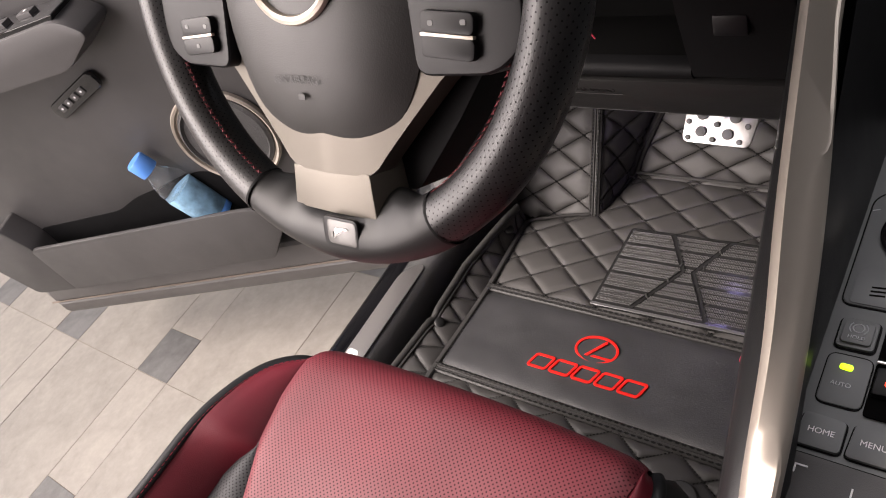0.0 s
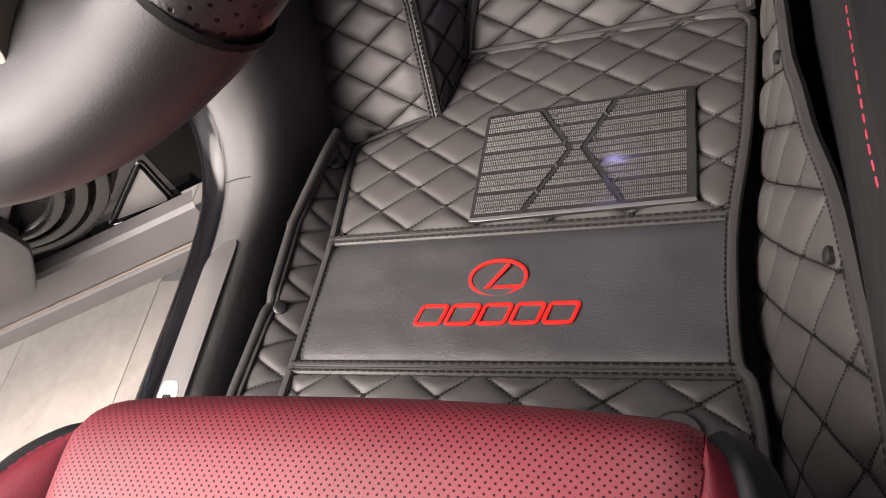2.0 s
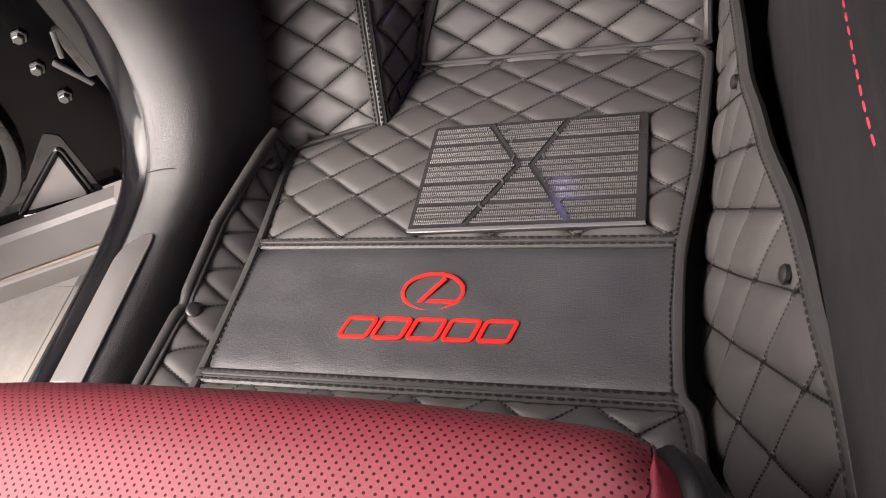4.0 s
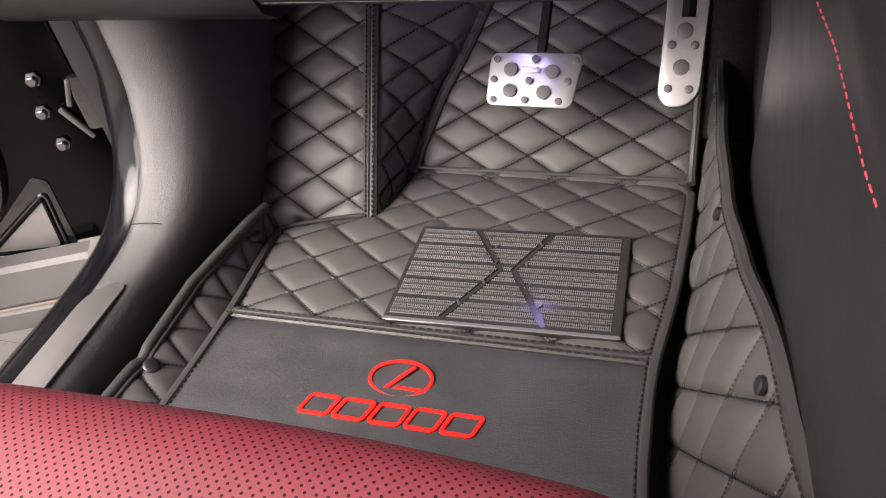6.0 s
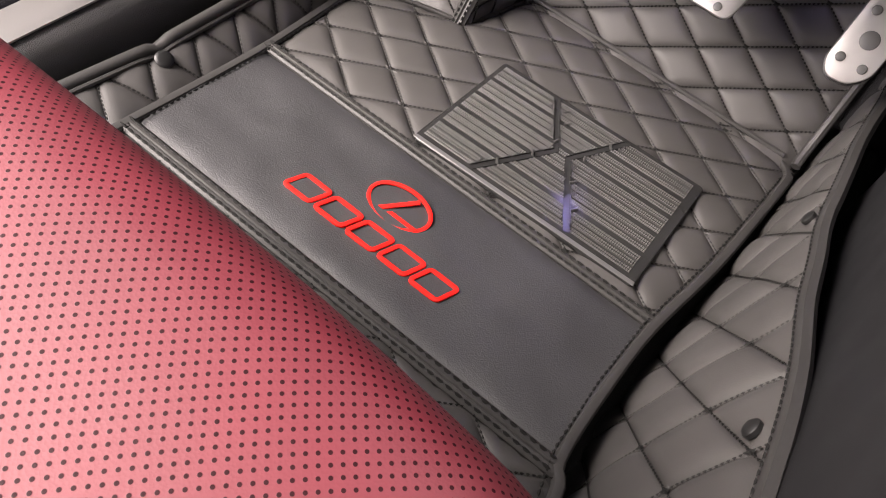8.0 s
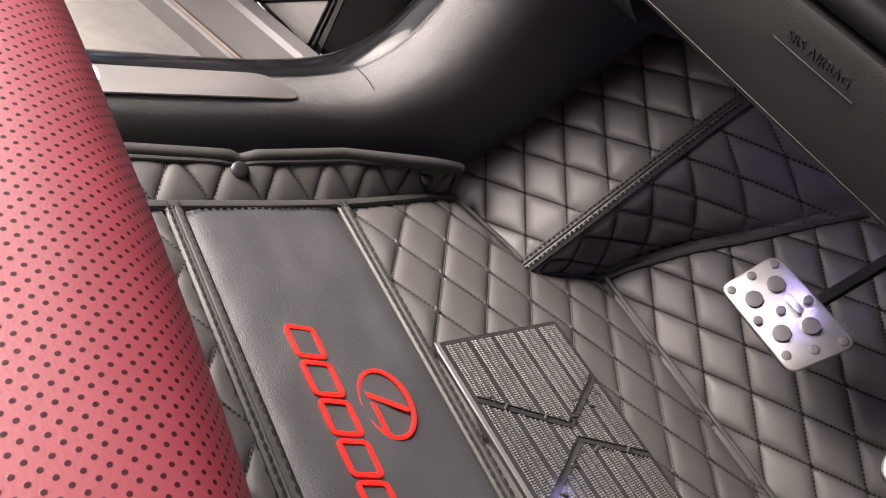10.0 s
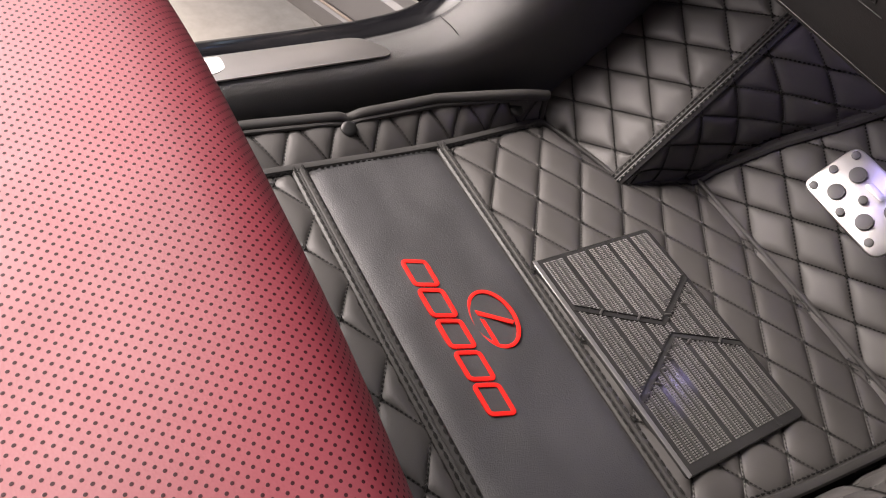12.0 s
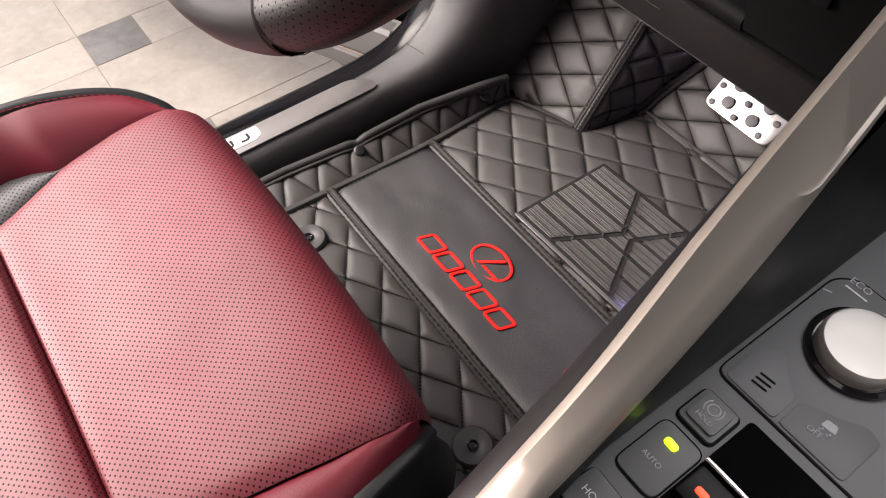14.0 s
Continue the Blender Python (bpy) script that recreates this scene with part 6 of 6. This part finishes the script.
    for k2 in range(4):
        part("memory_key", box((0.014, 0.013, 0.005), Matrix.Translation(a0) @ pose(0, 0, 0, 0, 0, -flip * 19) @ Matrix.Translation((flip * (-0.024 + 0.022 * k2), 0, 0.010)), 0.001), M_DOOR, mem, local=True)
        part("key_sign", box((0.004, 0.004, 0.0004), Matrix.Translation(a0) @ pose(0, 0, 0, 0, 0, -flip * 19) @ Matrix.Translation((flip * (-0.024 + 0.022 * k2), 0, 0.0128)), 0.0001, 1), M_WHITE, mem, local=True)
    # armrest with window switches
    plate("armrest", [(0.30, 0.425), (0.92, 0.415), (0.92, 0.485), (0.26, 0.505), (0.22, 0.470)], 0.0, 0.075, M_DOOR, "padded dark grey armrest", 0.02, 0.012, trim)
    sw = plate("switch_panel", [(0.27, 0.498), (0.60, 0.492), (0.60, 0.506), (0.26, 0.512)], 0.008, 0.060, M_GLOSS, "gloss black window switch panel", 0.004, 0.002, trim)
    for k2 in range(4):
        part("window_switch", box((0.028, 0.010, 0.020), Matrix.Translation(L(0.33 + 0.05 * k2, 0.513, 0.035 + 0.01 * (k2 % 2))), 0.002), M_DOOR, sw, local=True)
        part("switch_sign", box((0.005, 0.001, 0.005), Matrix.Translation(L(0.33 + 0.05 * k2, 0.5185, 0.035 + 0.01 * (k2 % 2))), 0.0002, 1), M_WHITE, sw, local=True)
    # hinge end: gloss black inner skin with pressed shapes
    plate("hinge_skin", [(-0.10, -0.082), (0.32, -0.082), (0.16, 0.02), (0.02, 0.30), (-0.10, 0.30)], -0.050, 0.010, M_SKIN, "gloss black inner door skin", 0.01, 0.003)
    plate("lower_lip", [(0.36, -0.106), (0.004, -0.106), (-0.006, 0.018), (0.010, 0.028), (0.080, -0.030), (0.36, -0.050)], -0.0415, 0.003, M_GLOSS, "gloss black pressed lip", 0.006, 0.001)
    tri = [(0.128, -0.080), (0.006, 0.004), (0.017, -0.091)]
    mid = Vector((0.050, -0.056))

    def inset(k):
        return [tuple(mid + (Vector(q) - mid) * k) for q in tri]
    rim = [L(s_, z_, -0.0375) for s_, z_ in round_poly(inset(1.02), 0.014, 5)]
    part("pressed_rim", sweep(rim, circle(0.0030, 10), closed=True, up=(0, 0, 1)), M_GLOSS, t, "gloss black rolled rim of the recess", local=True)
    groove = [L(s_, z_, -0.0386) for s_, z_ in round_poly(inset(0.89), 0.012, 5)]
    part("pressed_groove", sweep(groove, circle(0.0042, 8), closed=True, up=(0, 0, 1)), M_SKIN, t, "dark groove inside the rim", local=True)
    # the grey base colour paints the bright reflection in the black recess
    plate("pressed_recess", inset(0.82), -0.0400, 0.003, surface("gloss grey recess", (0.15, 0.145, 0.14), 0.16, spec=0.8, coat=0.3, grain=300, bump=0.01), "triangular pressed recess with a reflection in its colour", 0.008, 0.001)
    bellows = [(0.168, -0.014)]
    for r in (0.160, 0.134, 0.106):
        bellows += [(r + 0.007, -0.004 + (0.165 - r) * 0.35), (r + 0.004, 0.005 + (0.165 - r) * 0.35), (r - 0.004, 0.008 + (0.165 - r) * 0.35), (r - 0.012, 0.006 + (0.165 - r) * 0.35), (r - 0.016, 0.000 + (0.165 - r) * 0.35)]
    part("speaker_housing", lathe(bellows + [(0.085, 0.020), (0.03, 0.012)], 72, Matrix.Translation(L(0.195, 0.093, -0.034))), surface("satin black moulding", (0.012, 0.012, 0.012), 0.26, grain=500, bump=0.02, spec=0.6), t, "ribbed black moulding on the door skin", local=True)
    # slots are small bars in the painted shade colour
    for s_ in (0.168, 0.216, 0.268):
        part("pressed_slot", box((0.006, 0.026, 0.006), Matrix.Translation(L(s_, -0.088, -0.0385)) @ pose(0, 0, 0, 0, 0, flip * 14), 0.002), M_VOID, t, "bar painting the shade of a slot in the pressed lip", local=True)
    # hinge, check link and bolts
    part("hinge", box((0.05, 0.07, 0.03), Matrix.Translation(L(-0.115, 0.115, -0.045)), 0.006), M_GLOSS, t, "black door hinge", local=True)
    part("check_link", box((0.008, 0.050, 0.006), Matrix.Translation(L(-0.080, 0.092, -0.034)) @ pose(0, 0, 0, 0, 0, 28), 0.003), M_BOLT, t, "greased metal check link", local=True)
    part("check_link", box((0.007, 0.036, 0.006), Matrix.Translation(L(-0.088, 0.132, -0.032)) @ pose(0, 0, 0, 0, 0, -20), 0.003), M_BOLT, t, "greased metal check link", local=True)
    for s, z in ((-0.050, 0.067), (-0.047, 0.112), (-0.056, 0.154)):
        part("bolt", lathe([(0.009, 0.0), (0.009, 0.003), (0.0065, 0.0035), (0.0065, 0.009), (0.005, 0.010)], 6, Matrix.Translation(L(s, z, -0.038))), M_BOLT, t, "dull steel bolt", local=True)
    return t, m, flip


door, DOOR_M, FLIP = driver_door()


def water_bottle():
    # stands upright in the pocket, leaning along it
    base = DOOR_M @ Vector((FLIP * 0.283, -0.033, 0.004))
    tip = DOOR_M @ Vector((FLIP * 0.379, 0.213, 0.026))
    z = (tip - base).normalized()
    t = thing("water_bottle", frame_at(base, z, (0.5, -0.8, 0.2)), "small clear plastic water bottle with blue cap in the door pocket", "bottle")
    h = (tip - base).length
    k = h / 0.236
    prof = [(0.026, 0), (0.030, 0.004), (0.030, 0.050), (0.0285, 0.056), (0.030, 0.062), (0.030, 0.152), (0.0285, 0.170), (0.021, 0.190), (0.0135, 0.202), (0.0125, 0.212)]
    part("bottle_body", lathe([(r * k * 0.97, zz * k) for r, zz in prof], 36), M_PET, t, "clear plastic body", local=True)
    part("bottle_cap", lathe([(0.0176 * k, 0.206 * k), (0.0182 * k, 0.209 * k), (0.0180 * k, 0.233 * k), (0.0160 * k, 0.236 * k)], 30), M_BLUECAP, t, "blue screw cap", local=True)
    part("bottle_label", lathe([(0.0297 * k, 0.076 * k), (0.0302 * k, 0.077 * k), (0.0302 * k, 0.152 * k), (0.0297 * k, 0.153 * k)], 36), M_LABEL, t, "blue printed label", local=True)
    for aa in (-100, -70, -40):
        c, s = math.cos(radians(aa)), math.sin(radians(aa))
        part("label_bar", box((0.010, 0.0008, 0.018), Matrix.Translation((0.0304 * k * c, 0.0304 * k * s, 0.100 * k)) @ pose(0, 0, 0, 0, 0, aa + 90), 0.0002, 1), M_REDPRINT if aa == -70 else M_WHITE, t, local=True)
    part("label_band", lathe([(0.0298 * k, 0.068 * k), (0.0304 * k, 0.069 * k), (0.0304 * k, 0.080 * k), (0.0298 * k, 0.081 * k)], 36), M_BLUECAP, t, "blue label band", local=True)
    return t


water_bottle()


# ---- ground outside ----
def paving():
    gz = -0.36
    b = box((160, 160, 0.02), pose(0, 0, gz - 0.0112), 0.0)
    g = part("ground", b, M_JOINT, None, "sand coloured joints of the stone paving", kind="structure", category="ground")
    P = 0.4345
    x0, y0 = -1.2705, -0.1210
    d, j = 0.131, 0.0008

    def tile_mesh(name, w, h, mat):
        bm = box((w - 2 * j, h - 2 * j, 0.016), None, 0.0005, 1)
        me = bpy.data.meshes.new(name)
        bm.to_mesh(me)
        bm.free()
        me.materials.append(mat)
        return me
    small = tile_mesh("paving_inset", d, d, M_DARKSTONE)
    large = tile_mesh("paving_slab", P - d, P, M_BEIGE)
    strip = tile_mesh("paving_strip", d, P - d, M_BEIGE)
    far = {M_BEIGE: ([], []), M_DARKSTONE: ([], [])}
    for ix in range(-13, 16):
        for iy in range(-13, 14):
            ox, oy = x0 + ix * P, y0 + iy * P
            for me, cx, cy in ((small, d / 2, d / 2), (large, d + (P - d) / 2, P / 2), (strip, d / 2, d + (P - d) / 2)):
                near = -6 <= ix <= 1 and -4 <= iy <= 4
                if near:
                    ob = new(me.name, me)
                    ob.parent = g
                    ob.location = (ox + cx, oy + cy, gz - 0.008 + random.uniform(-0.0006, 0.0006))
                else:
                    w, hh = (d, d) if me is small else (P - d, P) if me is large else (d, P - d)
                    w, hh = w / 2 - j, hh / 2 - j
                    vs, fs = far[me.materials[0]]
                    k0, zt = len(vs), gz + random.uniform(-0.0006, 0.0006)
                    vs += [(ox + cx + sx * w, oy + cy + sy * hh, z) for z in (gz - 0.012, zt) for sx, sy in ((-1, -1), (1, -1), (1, 1), (-1, 1))]
                    fs += [(k0 + 4, k0 + 5, k0 + 6, k0 + 7)] + [(k0 + q, k0 + (q + 1) % 4, k0 + 4 + (q + 1) % 4, k0 + 4 + q) for q in range(4)]
    for mat, (vs, fs) in far.items():
        raw_part("paving_field", vs, fs, mat, g, kind="stuff", angle=20)
    return g


paving()
